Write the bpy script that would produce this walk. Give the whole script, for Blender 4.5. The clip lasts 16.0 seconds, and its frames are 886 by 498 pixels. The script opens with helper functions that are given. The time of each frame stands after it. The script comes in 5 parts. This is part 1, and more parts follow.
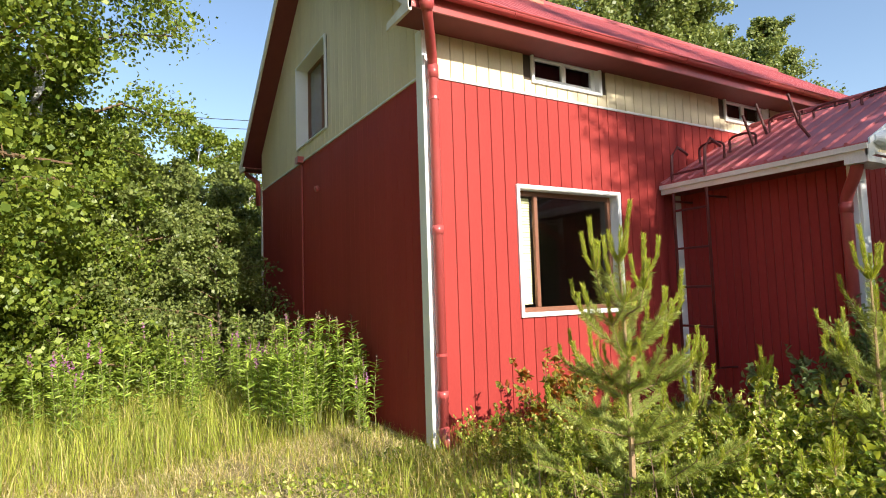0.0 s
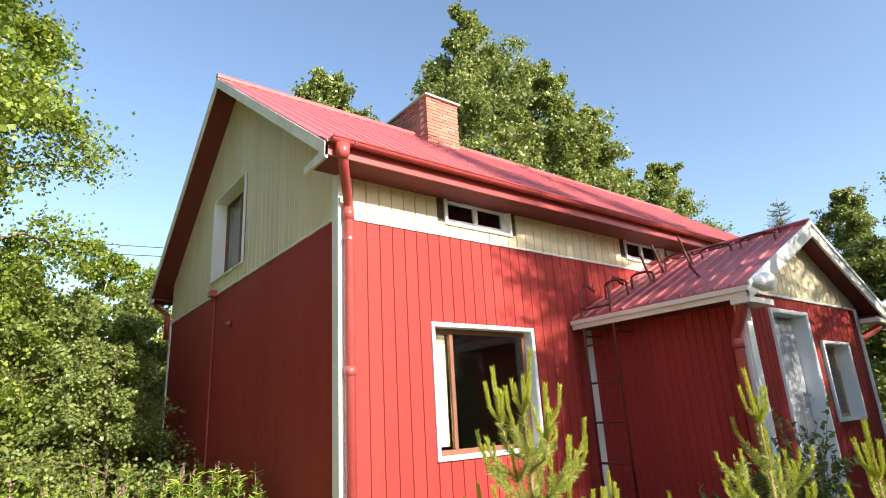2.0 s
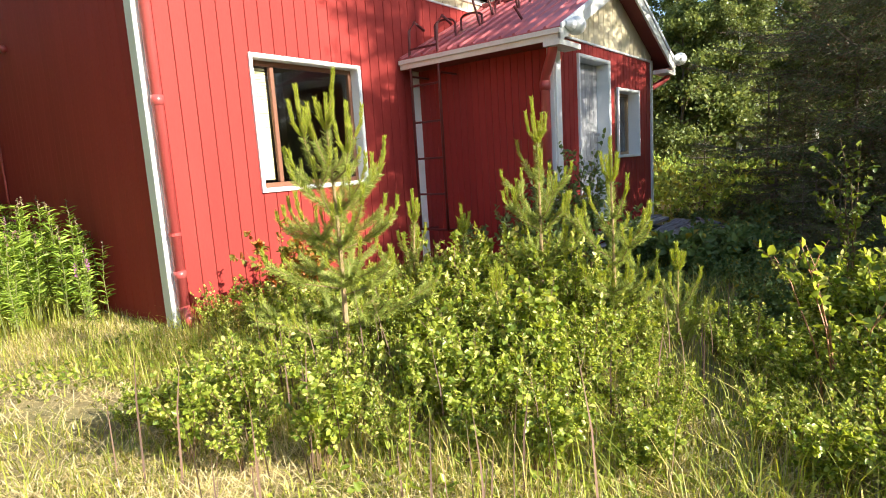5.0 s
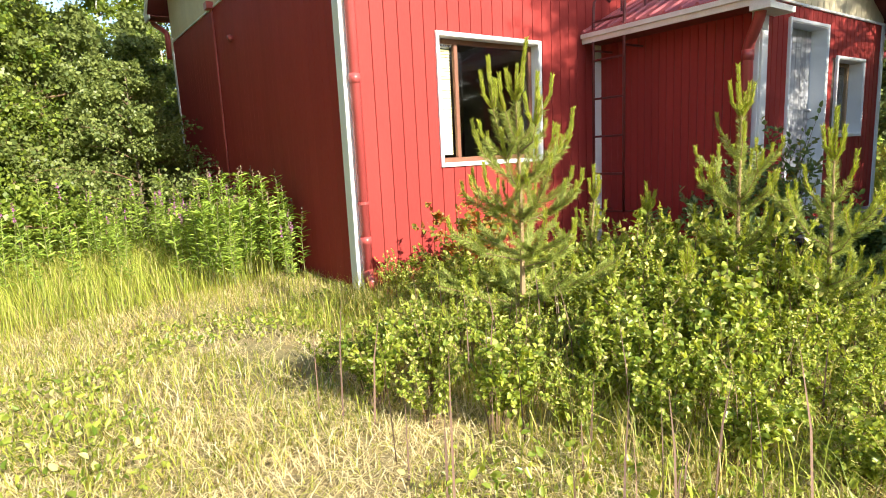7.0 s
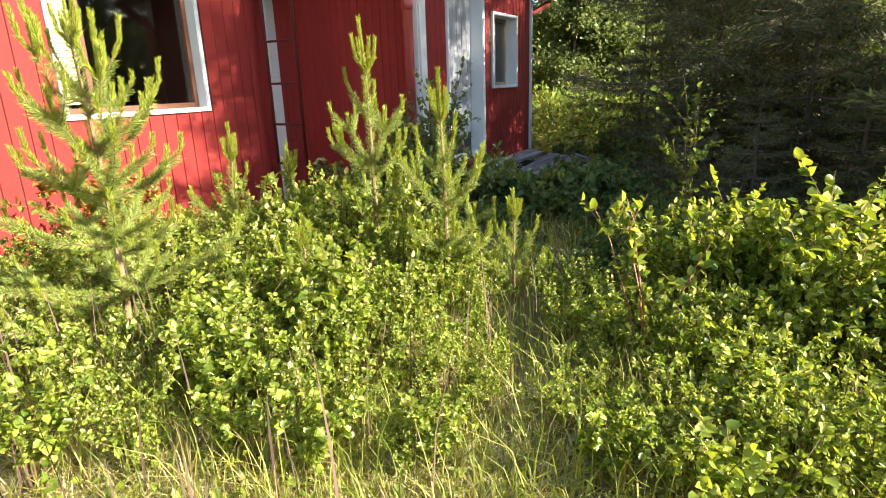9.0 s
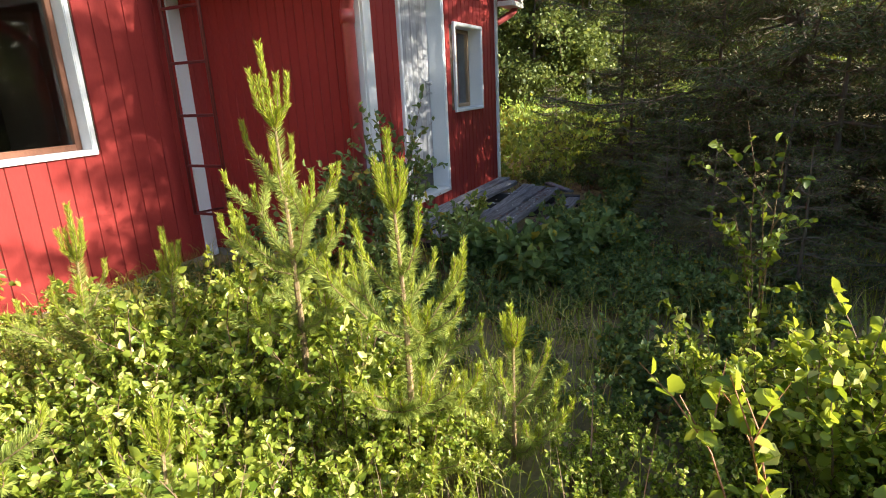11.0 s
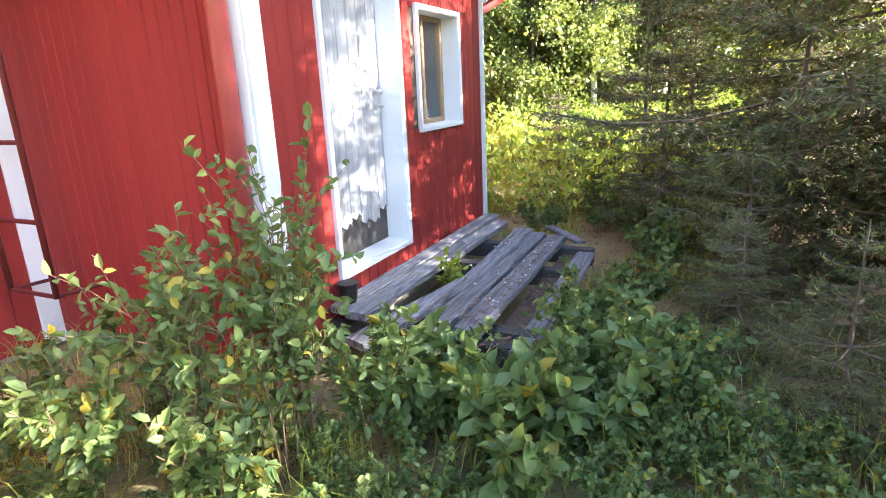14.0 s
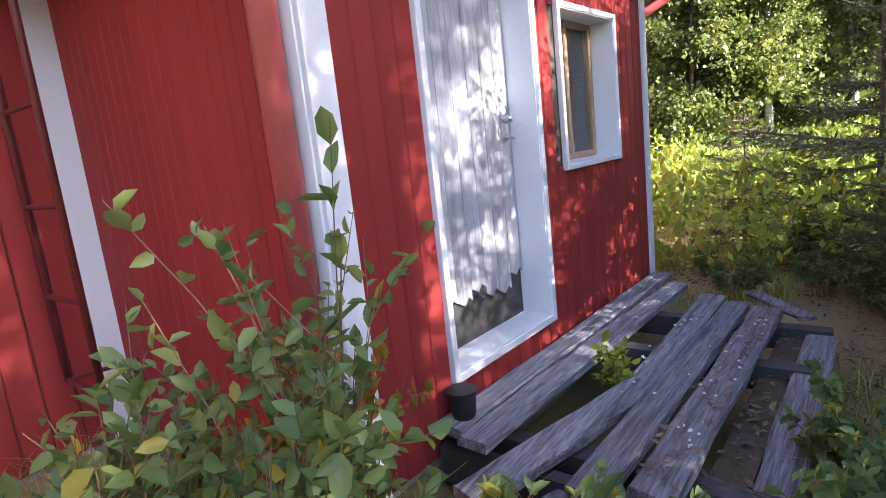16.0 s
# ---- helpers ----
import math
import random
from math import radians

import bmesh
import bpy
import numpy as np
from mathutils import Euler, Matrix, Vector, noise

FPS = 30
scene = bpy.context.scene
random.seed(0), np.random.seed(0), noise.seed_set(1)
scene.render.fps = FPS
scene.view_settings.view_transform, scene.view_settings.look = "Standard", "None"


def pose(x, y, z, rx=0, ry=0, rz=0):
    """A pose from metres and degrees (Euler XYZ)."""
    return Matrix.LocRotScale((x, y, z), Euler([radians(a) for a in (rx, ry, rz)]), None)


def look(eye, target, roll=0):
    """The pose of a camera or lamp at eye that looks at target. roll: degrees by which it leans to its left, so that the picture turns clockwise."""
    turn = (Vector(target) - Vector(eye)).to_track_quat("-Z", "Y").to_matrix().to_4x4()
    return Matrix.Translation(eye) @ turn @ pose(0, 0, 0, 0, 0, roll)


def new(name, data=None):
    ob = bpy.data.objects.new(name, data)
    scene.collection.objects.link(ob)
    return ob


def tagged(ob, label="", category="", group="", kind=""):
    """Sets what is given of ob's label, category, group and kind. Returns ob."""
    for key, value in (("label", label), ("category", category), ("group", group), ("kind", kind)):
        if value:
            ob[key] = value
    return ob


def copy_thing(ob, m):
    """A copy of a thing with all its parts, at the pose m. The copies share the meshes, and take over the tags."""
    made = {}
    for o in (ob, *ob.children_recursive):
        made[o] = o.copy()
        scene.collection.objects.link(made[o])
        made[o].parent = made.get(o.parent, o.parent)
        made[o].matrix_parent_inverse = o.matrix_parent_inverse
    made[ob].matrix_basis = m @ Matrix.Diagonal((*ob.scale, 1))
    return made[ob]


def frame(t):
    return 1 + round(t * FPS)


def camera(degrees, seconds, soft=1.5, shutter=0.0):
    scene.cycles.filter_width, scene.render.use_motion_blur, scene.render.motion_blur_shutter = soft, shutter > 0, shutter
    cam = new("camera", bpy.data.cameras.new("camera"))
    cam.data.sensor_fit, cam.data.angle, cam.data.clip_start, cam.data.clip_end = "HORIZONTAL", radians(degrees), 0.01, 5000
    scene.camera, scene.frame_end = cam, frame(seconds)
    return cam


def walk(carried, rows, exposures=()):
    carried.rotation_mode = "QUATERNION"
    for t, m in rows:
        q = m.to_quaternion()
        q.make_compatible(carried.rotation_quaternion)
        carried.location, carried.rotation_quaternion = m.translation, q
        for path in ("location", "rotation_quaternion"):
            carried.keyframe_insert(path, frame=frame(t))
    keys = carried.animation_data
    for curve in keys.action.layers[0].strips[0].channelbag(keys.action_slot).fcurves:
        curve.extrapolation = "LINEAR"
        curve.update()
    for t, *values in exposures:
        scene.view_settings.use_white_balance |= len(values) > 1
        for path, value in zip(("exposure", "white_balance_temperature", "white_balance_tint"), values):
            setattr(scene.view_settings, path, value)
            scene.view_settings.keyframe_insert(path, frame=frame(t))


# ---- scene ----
cam = camera(75.3, 16.0, soft=1.0)
PATH = [
    (0, (0.567, 0.723, 1.469), (1.573, 2.445, 1.619), -1.8),
    (0.5, (0.571, 0.744, 1.575), (1.571, 2.446, 1.897), -2.2),
    (1, (0.593, 0.753, 1.622), (1.619, 2.405, 2.089), -2.6),
    (1.5, (0.641, 0.705, 1.627), (1.696, 2.311, 2.181), -2.8),
    (2, (0.67, 0.618, 1.602), (1.855, 2.127, 2.167), -3.3),
    (2.5, (0.714, 0.535, 1.558), (2.072, 1.907, 2.079), -5.1),
    (3, (0.71, 0.415, 1.401), (2.212, 1.728, 1.542), -6.2),
    (3.5, (0.743, 0.379, 1.352), (2.316, 1.613, 1.3), -6.4),
    (3.7, (0.744, 0.342, 1.361), (2.324, 1.564, 1.255), -6.1),
    (5.8, (0.718, 0.355, 1.36), (2.212, 1.639, 1.012), -3.3),
    (6, (0.712, 0.374, 1.343), (2.166, 1.705, 1.004), -2.9),
    (6.5, (0.686, 0.416, 1.321), (1.984, 1.905, 1.002), -2.8),
    (7, (0.632, 0.436, 1.307), (1.781, 2.041, 0.982), -2.8),
    (7.5, (0.652, 0.371, 1.272), (1.772, 1.99, 0.919), -2.8),
    (8, (0.849, 0.353, 1.266), (2.081, 1.879, 0.876), -2.1),
    (8.5, (1.258, 0.278, 1.288), (2.761, 1.512, 0.819), -1.4),
    (9, (1.438, 0.147, 1.386), (3.114, 1.087, 0.829), -2.0),
    (9.2, (1.548, 0.169, 1.405), (3.267, 1.001, 0.814), -1.9),
    (11.3, (2.939, 0.839, 1.609), (4.68, 1.666, 1.074), -3.2),
    (11.5, (3.115, 0.83, 1.595), (4.836, 1.695, 1.056), -3.8),
    (12, (3.45, 0.847, 1.619), (5.122, 1.806, 1.086), -4.8),
    (12.5, (3.708, 0.942, 1.583), (5.365, 1.918, 1.034), -5.3),
    (13, (4.088, 1.148, 1.645), (5.787, 2.047, 1.092), -3.9),
    (13.5, (4.452, 1.298, 1.55), (6.18, 2.165, 1.039), -3.6),
    (14, (4.79, 1.383, 1.654), (6.534, 2.196, 1.108), -2.6),
    (14.5, (5.068, 1.451, 1.652), (6.834, 2.192, 1.077), -2.2),
    (15, (5.237, 1.517, 1.607), (6.949, 2.387, 1.05), -1.9),
    (15.5, (5.551, 1.746, 1.548), (7.17, 2.791, 1.016), -4.1),
    (16, (5.88, 1.95, 1.542), (7.405, 3.192, 1.178), -6.3),
]
SKY, SUN = 0.122, 5.0
EXPOSURES = [(0.0, 1.0, 6500, 10), (1.5, 1.2, 6500, 10), (3.5, 1.45, 6500, 8), (7.0, 1.42, 6500, 8), (9.2, 1.58, 6500, 6), (11.3, 1.5, 6500, 8), (12.5, 2.0, 6500, 8), (13.0, 2.7, 6450, 10), (13.5, 3.0, 6400, 10), (14.0, 3.3, 6350, 12), (14.5, 3.7, 6300, 14), (15.0, 3.8, 6250, 15), (15.5, 3.0, 6200, 18), (16.0, 2.4, 6100, 24)]
walk(cam, [(t, look(eye, target, roll)) for t, eye, target, roll in PATH], EXPOSURES)

# ---- world, sun ----
SUN_AZ, SUN_EL = radians(7), radians(28)          # from south towards east, above the horizon
world = bpy.data.worlds.new("world")
scene.world = world
world.use_nodes = True
wn = world.node_tree.nodes
sky = wn.new("ShaderNodeTexSky")
sky.sky_type, sky.sun_disc = "NISHITA", False
sky.sun_elevation, sky.sun_rotation = SUN_EL, radians(173)
sky.air_density, sky.dust_density, sky.ozone_density = 1.0, 1.3, 1.2
wn["Background"].inputs["Strength"].default_value = SKY
world.node_tree.links.new(sky.outputs[0], wn["Background"].inputs[0])
sun = new("sun", bpy.data.lights.new("sun", "SUN"))
sun.data.energy, sun.data.angle, sun.data.color = SUN, radians(0.5), (1.0, 0.92, 0.78)
sun_from = Vector((math.sin(SUN_AZ) * math.cos(SUN_EL), -math.cos(SUN_AZ) * math.cos(SUN_EL), math.sin(SUN_EL)))
sun.matrix_world = look(sun_from * 60, (0, 0, 0))


# ---- materials ----
def material(name, c1, c2, rough=0.6, scale=6.0, bump=0.1, metal=0.0, stretch=(1, 1, 1), fine=60.0, spread=0.0, spec=0.5, stain=None, stain_amount=0.0):
    """A painted or natural surface: two colours mixed by noise at two scales, with relief and, if asked, stains and a spread from piece to piece."""
    m = bpy.data.materials.new(name)
    m.use_nodes = True
    n, l = m.node_tree.nodes, m.node_tree.links
    p = n["Principled BSDF"]
    tc, mp = n.new("ShaderNodeTexCoord"), n.new("ShaderNodeMapping")
    mp.inputs["Scale"].default_value = stretch
    l.new(tc.outputs["Object"], mp.inputs[0])
    a, b = n.new("ShaderNodeTexNoise"), n.new("ShaderNodeTexNoise")
    a.inputs["Scale"].default_value, a.inputs["Detail"].default_value = scale, 6
    b.inputs["Scale"].default_value, b.inputs["Detail"].default_value = fine, 4
    l.new(mp.outputs[0], a.inputs[0]), l.new(mp.outputs[0], b.inputs[0])
    ad = n.new("ShaderNodeMath")
    ad.operation = "MULTIPLY_ADD"
    ad.inputs[1].default_value = 0.5
    l.new(b.outputs[0], ad.inputs[0])
    hv = n.new("ShaderNodeMath")
    hv.operation = "MULTIPLY"
    hv.inputs[1].default_value = 0.5
    l.new(a.outputs[0], hv.inputs[0]), l.new(hv.outputs[0], ad.inputs[2])
    rm = n.new("ShaderNodeMapRange")
    rm.inputs[1].default_value, rm.inputs[2].default_value = 0.32, 0.68
    l.new(ad.outputs[0], rm.inputs[0])
    mx = n.new("ShaderNodeMix")
    mx.data_type = "RGBA"
    mx.inputs[6].default_value, mx.inputs[7].default_value = (*c1, 1), (*c2, 1)
    l.new(rm.outputs[0], mx.inputs[0])
    out = mx.outputs[2]
    if stain:
        s = n.new("ShaderNodeTexNoise")
        s.inputs["Scale"].default_value, s.inputs["Detail"].default_value = scale * 0.35, 8
        l.new(mp.outputs[0], s.inputs[0])
        sr = n.new("ShaderNodeMapRange")
        sr.inputs[1].default_value, sr.inputs[2].default_value, sr.inputs[4].default_value = 0.5, 0.75, stain_amount
        l.new(s.outputs[0], sr.inputs[0])
        m2 = n.new("ShaderNodeMix")
        m2.data_type = "RGBA"
        m2.inputs[7].default_value = (*stain, 1)
        l.new(sr.outputs[0], m2.inputs[0]), l.new(out, m2.inputs[6])
        out = m2.outputs[2]
    if spread:
        oi, hs, vr = n.new("ShaderNodeObjectInfo"), n.new("ShaderNodeHueSaturation"), n.new("ShaderNodeMapRange")
        vr.inputs[3].default_value, vr.inputs[4].default_value = 1 - spread, 1 + spread
        l.new(oi.outputs["Random"], vr.inputs[0]), l.new(vr.outputs[0], hs.inputs["Value"]), l.new(out, hs.inputs["Color"])
        out = hs.outputs[0]
    l.new(out, p.inputs["Base Color"])
    p.inputs["Roughness"].default_value, p.inputs["Metallic"].default_value = rough, metal
    p.inputs["Specular IOR Level"].default_value = spec
    if bump:
        bp = n.new("ShaderNodeBump")
        bp.inputs["Strength"].default_value, bp.inputs["Distance"].default_value = bump, 0.01
        l.new(ad.outputs[0], bp.inputs["Height"]), l.new(bp.outputs[0], p.inputs["Normal"])
    return m


def leaf_material(name, dark, light, odd=None, odd_share=0.0, through_share=0.35, rough=0.45):
    """Leaves: each takes its own colour between two greens, some an odd one; part of the light passes through."""
    m = bpy.data.materials.new(name)
    m.use_nodes = True
    n, l = m.node_tree.nodes, m.node_tree.links
    p, g = n["Principled BSDF"], n.new("ShaderNodeNewGeometry")
    r = n.new("ShaderNodeValToRGB")
    r.color_ramp.elements[0].color, r.color_ramp.elements[1].color = (*dark, 1), (*light, 1)
    if odd:
        r.color_ramp.elements[1].position = 1 - odd_share - 0.02
        e = r.color_ramp.elements.new(1 - odd_share)
        e.color = (*odd, 1)
    l.new(g.outputs["Random Per Island"], r.inputs[0])
    l.new(r.outputs[0], p.inputs["Base Color"])
    p.inputs["Roughness"].default_value = rough
    p.inputs["Specular IOR Level"].default_value = 0.45
    t, mx = n.new("ShaderNodeBsdfTranslucent"), n.new("ShaderNodeMixShader")
    hs = n.new("ShaderNodeHueSaturation")
    hs.inputs["Hue"].default_value, hs.inputs["Saturation"].default_value, hs.inputs["Value"].default_value = 0.48, 1.1, 1.5
    l.new(r.outputs[0], hs.inputs["Color"]), l.new(hs.outputs[0], t.inputs[0])
    mx.inputs[0].default_value = through_share
    l.new(p.outputs[0], mx.inputs[1]), l.new(t.outputs[0], mx.inputs[2])
    l.new(mx.outputs[0], n["Material Output"].inputs[0])
    return m


def glass_material():
    m = bpy.data.materials.new("glass")
    m.use_nodes = True
    p = m.node_tree.nodes["Principled BSDF"]
    p.inputs["Base Color"].default_value = (0.9, 0.95, 0.95, 1)
    p.inputs["Roughness"].default_value, p.inputs["Transmission Weight"].default_value, p.inputs["IOR"].default_value = 0.02, 1.0, 1.45
    return m


RED = material("red_painted_cladding", (0.265, 0.033, 0.030), (0.31, 0.042, 0.037), 0.6, 2.5, 0.06, stretch=(1, 1, 0.35), spread=0.05, spec=0.13, stain=(0.25, 0.035, 0.03), stain_amount=0.5)
RED_ROOF = material("red_painted_roof_metal", (0.36, 0.08, 0.086), (0.43, 0.108, 0.114), 0.42, 1.6, 0.08, spread=0.05, stain=(0.27, 0.05, 0.05), stain_amount=0.7)
RED_TRIM = material("red_painted_gutter_metal", (0.33, 0.055, 0.055), (0.39, 0.075, 0.072), 0.3, 3, 0.05, stain=(0.36, 0.13, 0.12), stain_amount=0.4)
DARK_RED = material("dark_red_ladder_paint", (0.09, 0.014, 0.014), (0.13, 0.02, 0.02), 0.5, 12, 0.1)
YELLOW = material("cream_painted_cladding", (0.58, 0.50, 0.335), (0.66, 0.58, 0.40), 0.55, 2.5, 0.06, stretch=(1, 1, 0.35), spread=0.04, stain=(0.55, 0.47, 0.30), stain_amount=0.5)
WHITE = material("white_painted_sheet", (0.74, 0.76, 0.78), (0.82, 0.83, 0.84), 0.45, 3, 0.05, stain=(0.6, 0.6, 0.57), stain_amount=0.5)
WHITE_WOOD = material("weathered_white_board", (0.62, 0.61, 0.57), (0.76, 0.76, 0.73), 0.6, 6, 0.2, stain=(0.4, 0.38, 0.33), stain_amount=0.7)
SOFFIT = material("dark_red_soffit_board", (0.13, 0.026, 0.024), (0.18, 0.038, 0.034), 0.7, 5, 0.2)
GREY_WOOD = material("weathered_grey_wood", (0.06, 0.058, 0.064), (0.37, 0.36, 0.385), 0.8, 11, 1.0, stretch=(0.4, 6, 6), fine=25, spread=0.18, stain=(0.05, 0.043, 0.038), stain_amount=0.95)
DOOR_WOOD = material("weathered_grey_door_board", (0.30, 0.305, 0.335), (0.52, 0.53, 0.56), 0.75, 8, 0.5, stretch=(6, 6, 0.35), fine=30, spread=0.12, stain=(0.15, 0.14, 0.14), stain_amount=0.6)
BROWN_WOOD = material("brown_window_frame_wood", (0.14, 0.055, 0.03), (0.22, 0.09, 0.05), 0.5, 10, 0.3, stretch=(5, 5, 0.6))
BARE_WOOD = material("bare_window_frame_wood", (0.32, 0.21, 0.12), (0.46, 0.32, 0.2), 0.6, 10, 0.3, stretch=(5, 5, 0.6))
BRICK = material("red_chimney_brick", (0.29, 0.095, 0.065), (0.42, 0.19, 0.135), 0.85, 14, 0.5, spread=0.22)
MORTAR = material("pale_mortar", (0.42, 0.37, 0.33), (0.52, 0.48, 0.43), 0.9, 20, 0.5)
CONCRETE = material("grey_concrete_plinth", (0.32, 0.30, 0.27), (0.45, 0.43, 0.39), 0.9, 8, 0.6)
BLACK = material("black_plastic", (0.012, 0.012, 0.014), (0.02, 0.02, 0.022), 0.45, 10, 0.05)
DARK_BOARD = material("dark_grey_board", (0.04, 0.037, 0.036), (0.07, 0.065, 0.062), 0.8, 10, 0.3)
STEEL = material("galvanised_steel", (0.45, 0.45, 0.46), (0.6, 0.6, 0.61), 0.35, 20, 0.05, metal=0.9)
GLOBE = material("white_opal_globe", (0.76, 0.77, 0.78), (0.82, 0.82, 0.82), 0.3, 4, 0.0)
BLIND = material("cream_blind_slat", (0.60, 0.53, 0.29), (0.68, 0.61, 0.36), 0.5, 5, 0.05)
CURTAIN = material("torn_beige_paper", (0.36, 0.28, 0.23), (0.5, 0.41, 0.34), 0.9, 6, 0.6)
# the gloom of the unlit rooms is put into this near-black base colour
INSIDE = material("darkened_interior_board", (0.05, 0.035, 0.025), (0.08, 0.055, 0.04), 0.9, 3, 0.1)
CABLE = material("black_cable", (0.02, 0.02, 0.02), (0.03, 0.03, 0.03), 0.6, 10, 0.0)
GLASS = glass_material()
SOIL = material("soil_with_litter", (0.17, 0.135, 0.065), (0.37, 0.29, 0.14), 0.95, 2.2, 0.9, fine=40, stain=(0.13, 0.14, 0.04), stain_amount=0.8)
BARK = material("brown_bark", (0.10, 0.075, 0.055), (0.2, 0.16, 0.12), 0.9, 12, 0.8, stretch=(1, 1, 0.3))
BIRCH_BARK = material("white_birch_bark", (0.5, 0.48, 0.44), (0.68, 0.66, 0.62), 0.75, 5, 0.4, stretch=(1, 1, 3), stain=(0.05, 0.045, 0.04), stain_amount=0.9)
TWIG = material("brown_twig", (0.13, 0.08, 0.045), (0.22, 0.14, 0.08), 0.8, 20, 0.2)
PINE_STEM = material("tan_pine_stem", (0.26, 0.17, 0.09), (0.36, 0.25, 0.14), 0.8, 25, 0.4)
STALK = material("green_stalk", (0.14, 0.17, 0.05), (0.22, 0.22, 0.08), 0.7, 20, 0.1)
L_BIRCH = leaf_material("birch_leaf", (0.075, 0.13, 0.02), (0.27, 0.33, 0.05))
L_FAR = leaf_material("far_birch_leaf", (0.085, 0.125, 0.034), (0.265, 0.31, 0.09))
L_SHRUB = leaf_material("shrub_leaf", (0.10, 0.165, 0.02), (0.43, 0.49, 0.085), (0.66, 0.65, 0.22), 0.10, 0.42, 0.34)
L_RUST = leaf_material("rusty_rose_leaf", (0.14, 0.19, 0.03), (0.36, 0.27, 0.05), (0.44, 0.17, 0.05), 0.28)
L_WILLOW = leaf_material("willow_leaf", (0.09, 0.15, 0.05), (0.21, 0.28, 0.09), (0.34, 0.30, 0.05), 0.05)
L_GRASS = leaf_material("grass_blade", (0.17, 0.22, 0.03), (0.40, 0.42, 0.06), (0.56, 0.46, 0.16), 0.25, 0.3, 0.6)
L_STRAW = leaf_material("dry_grass_blade", (0.58, 0.48, 0.23), (0.82, 0.71, 0.43), (0.40, 0.41, 0.08), 0.2, 0.25, 0.7)
L_FIRE = leaf_material("fireweed_leaf", (0.15, 0.25, 0.035), (0.38, 0.49, 0.08), None, 0, 0.3)
L_TALL = leaf_material("tall_grass_blade", (0.17, 0.23, 0.03), (0.42, 0.45, 0.07), (0.55, 0.47, 0.18), 0.15, 0.3, 0.6)
L_PURPLE = leaf_material("fireweed_flower", (0.30, 0.10, 0.26), (0.46, 0.2, 0.40), None, 0, 0.3)
L_MEADOW = leaf_material("meadow_leaf", (0.15, 0.24, 0.045), (0.46, 0.58, 0.12), (0.62, 0.62, 0.10), 0.05, 0.35, 0.6)
L_SPRUCE = leaf_material("spruce_needle", (0.058, 0.088, 0.03), (0.165, 0.185, 0.066), (0.19, 0.13, 0.07), 0.16, 0.15, 0.6)
L_TIP = leaf_material("fresh_spruce_tip", (0.13, 0.19, 0.04), (0.22, 0.28, 0.06), None, 0, 0.25, 0.6)
L_PINE = leaf_material("pine_needle", (0.20, 0.27, 0.032), (0.50, 0.53, 0.07), None, 0, 0.25, 0.5)
L_PINE_OLD = leaf_material("old_pine_needle", (0.19, 0.26, 0.055), (0.42, 0.46, 0.11), None, 0, 0.25, 0.5)
L_DEAD = leaf_material("dead_brown_stalk", (0.12, 0.075, 0.06), (0.24, 0.15, 0.11), None, 0, 0.15, 0.8)


# ---- mesh helpers ----
class Shape:
    """Gathers boxes, tubes and loose faces into one mesh."""

    def __init__(self):
        self.v, self.f = [], []

    def add(self, v, f):
        o = len(self.v)
        self.v += [tuple(p) for p in v]
        self.f += [tuple(i + o for i in q) for q in f]
        return self

    def box(self, x0, x1, y0, y1, z0, z1):
        v = [(x, y, z) for x in (x0, x1) for y in (y0, y1) for z in (z0, z1)]
        return self.add(v, [(0, 1, 3, 2), (4, 6, 7, 5), (0, 4, 5, 1), (2, 3, 7, 6), (0, 2, 6, 4), (1, 5, 7, 3)])

    def prism(self, loop, way):
        """A flat loop of points pushed along a vector."""
        k, w = len(loop), Vector(way)
        v = [Vector(p) for p in loop] + [Vector(p) + w for p in loop]
        return self.add(v, [tuple(range(k))[::-1], tuple(range(k, 2 * k))] + [(i, (i + 1) % k, k + (i + 1) % k, k + i) for i in range(k)])

    def tube(self, pts, radii, sides=6, caps=True):
        pts = [Vector(p) for p in pts]
        if not hasattr(radii, "__len__"):
            radii = [radii] * len(pts)
        v, f = [], []
        up = Vector((0.31, 0.17, 0.93))
        for i, p in enumerate(pts):
            d = (pts[min(i + 1, len(pts) - 1)] - pts[max(i - 1, 0)]).normalized()
            a = d.cross(up if abs(d.dot(up)) < 0.97 else Vector((1, 0, 0))).normalized()
            b = d.cross(a)
            for s in range(sides):
                q = 2 * math.pi * s / sides
                v.append(p + (a * math.cos(q) + b * math.sin(q)) * radii[i])
        for i in range(len(pts) - 1):
            for s in range(sides):
                t = (s + 1) % sides
                f.append((i * sides + s, i * sides + t, (i + 1) * sides + t, (i + 1) * sides + s))
        if caps:
            f += [tuple(range(sides))[::-1], tuple(range((len(pts) - 1) * sides, len(pts) * sides))]
        return self.add(v, f)

    def ball(self, c, r, rings=10, sides=16, squash=1.0):
        v, f = [], []
        for i in range(rings + 1):
            a = math.pi * i / rings
            for s in range(sides):
                q = 2 * math.pi * s / sides
                v.append((c[0] + r * math.sin(a) * math.cos(q), c[1] + r * math.sin(a) * math.sin(q), c[2] + r * squash * math.cos(a)))
        for i in range(rings):
            for s in range(sides):
                t = (s + 1) % sides
                f.append((i * sides + s, (i + 1) * sides + s, (i + 1) * sides + t, i * sides + t))
        return self.add(v, f)


def part(name, shape, mat, parent=None, label="", smooth=False):
    me = bpy.data.meshes.new(name)
    me.from_pydata(shape.v, [], shape.f)
    if smooth:
        me.polygons.foreach_set("use_smooth", [True] * len(me.polygons))
    me.materials.append(mat)
    ob = new(name, me)
    ob.parent = parent
    if label:
        ob["label"] = label
    return ob


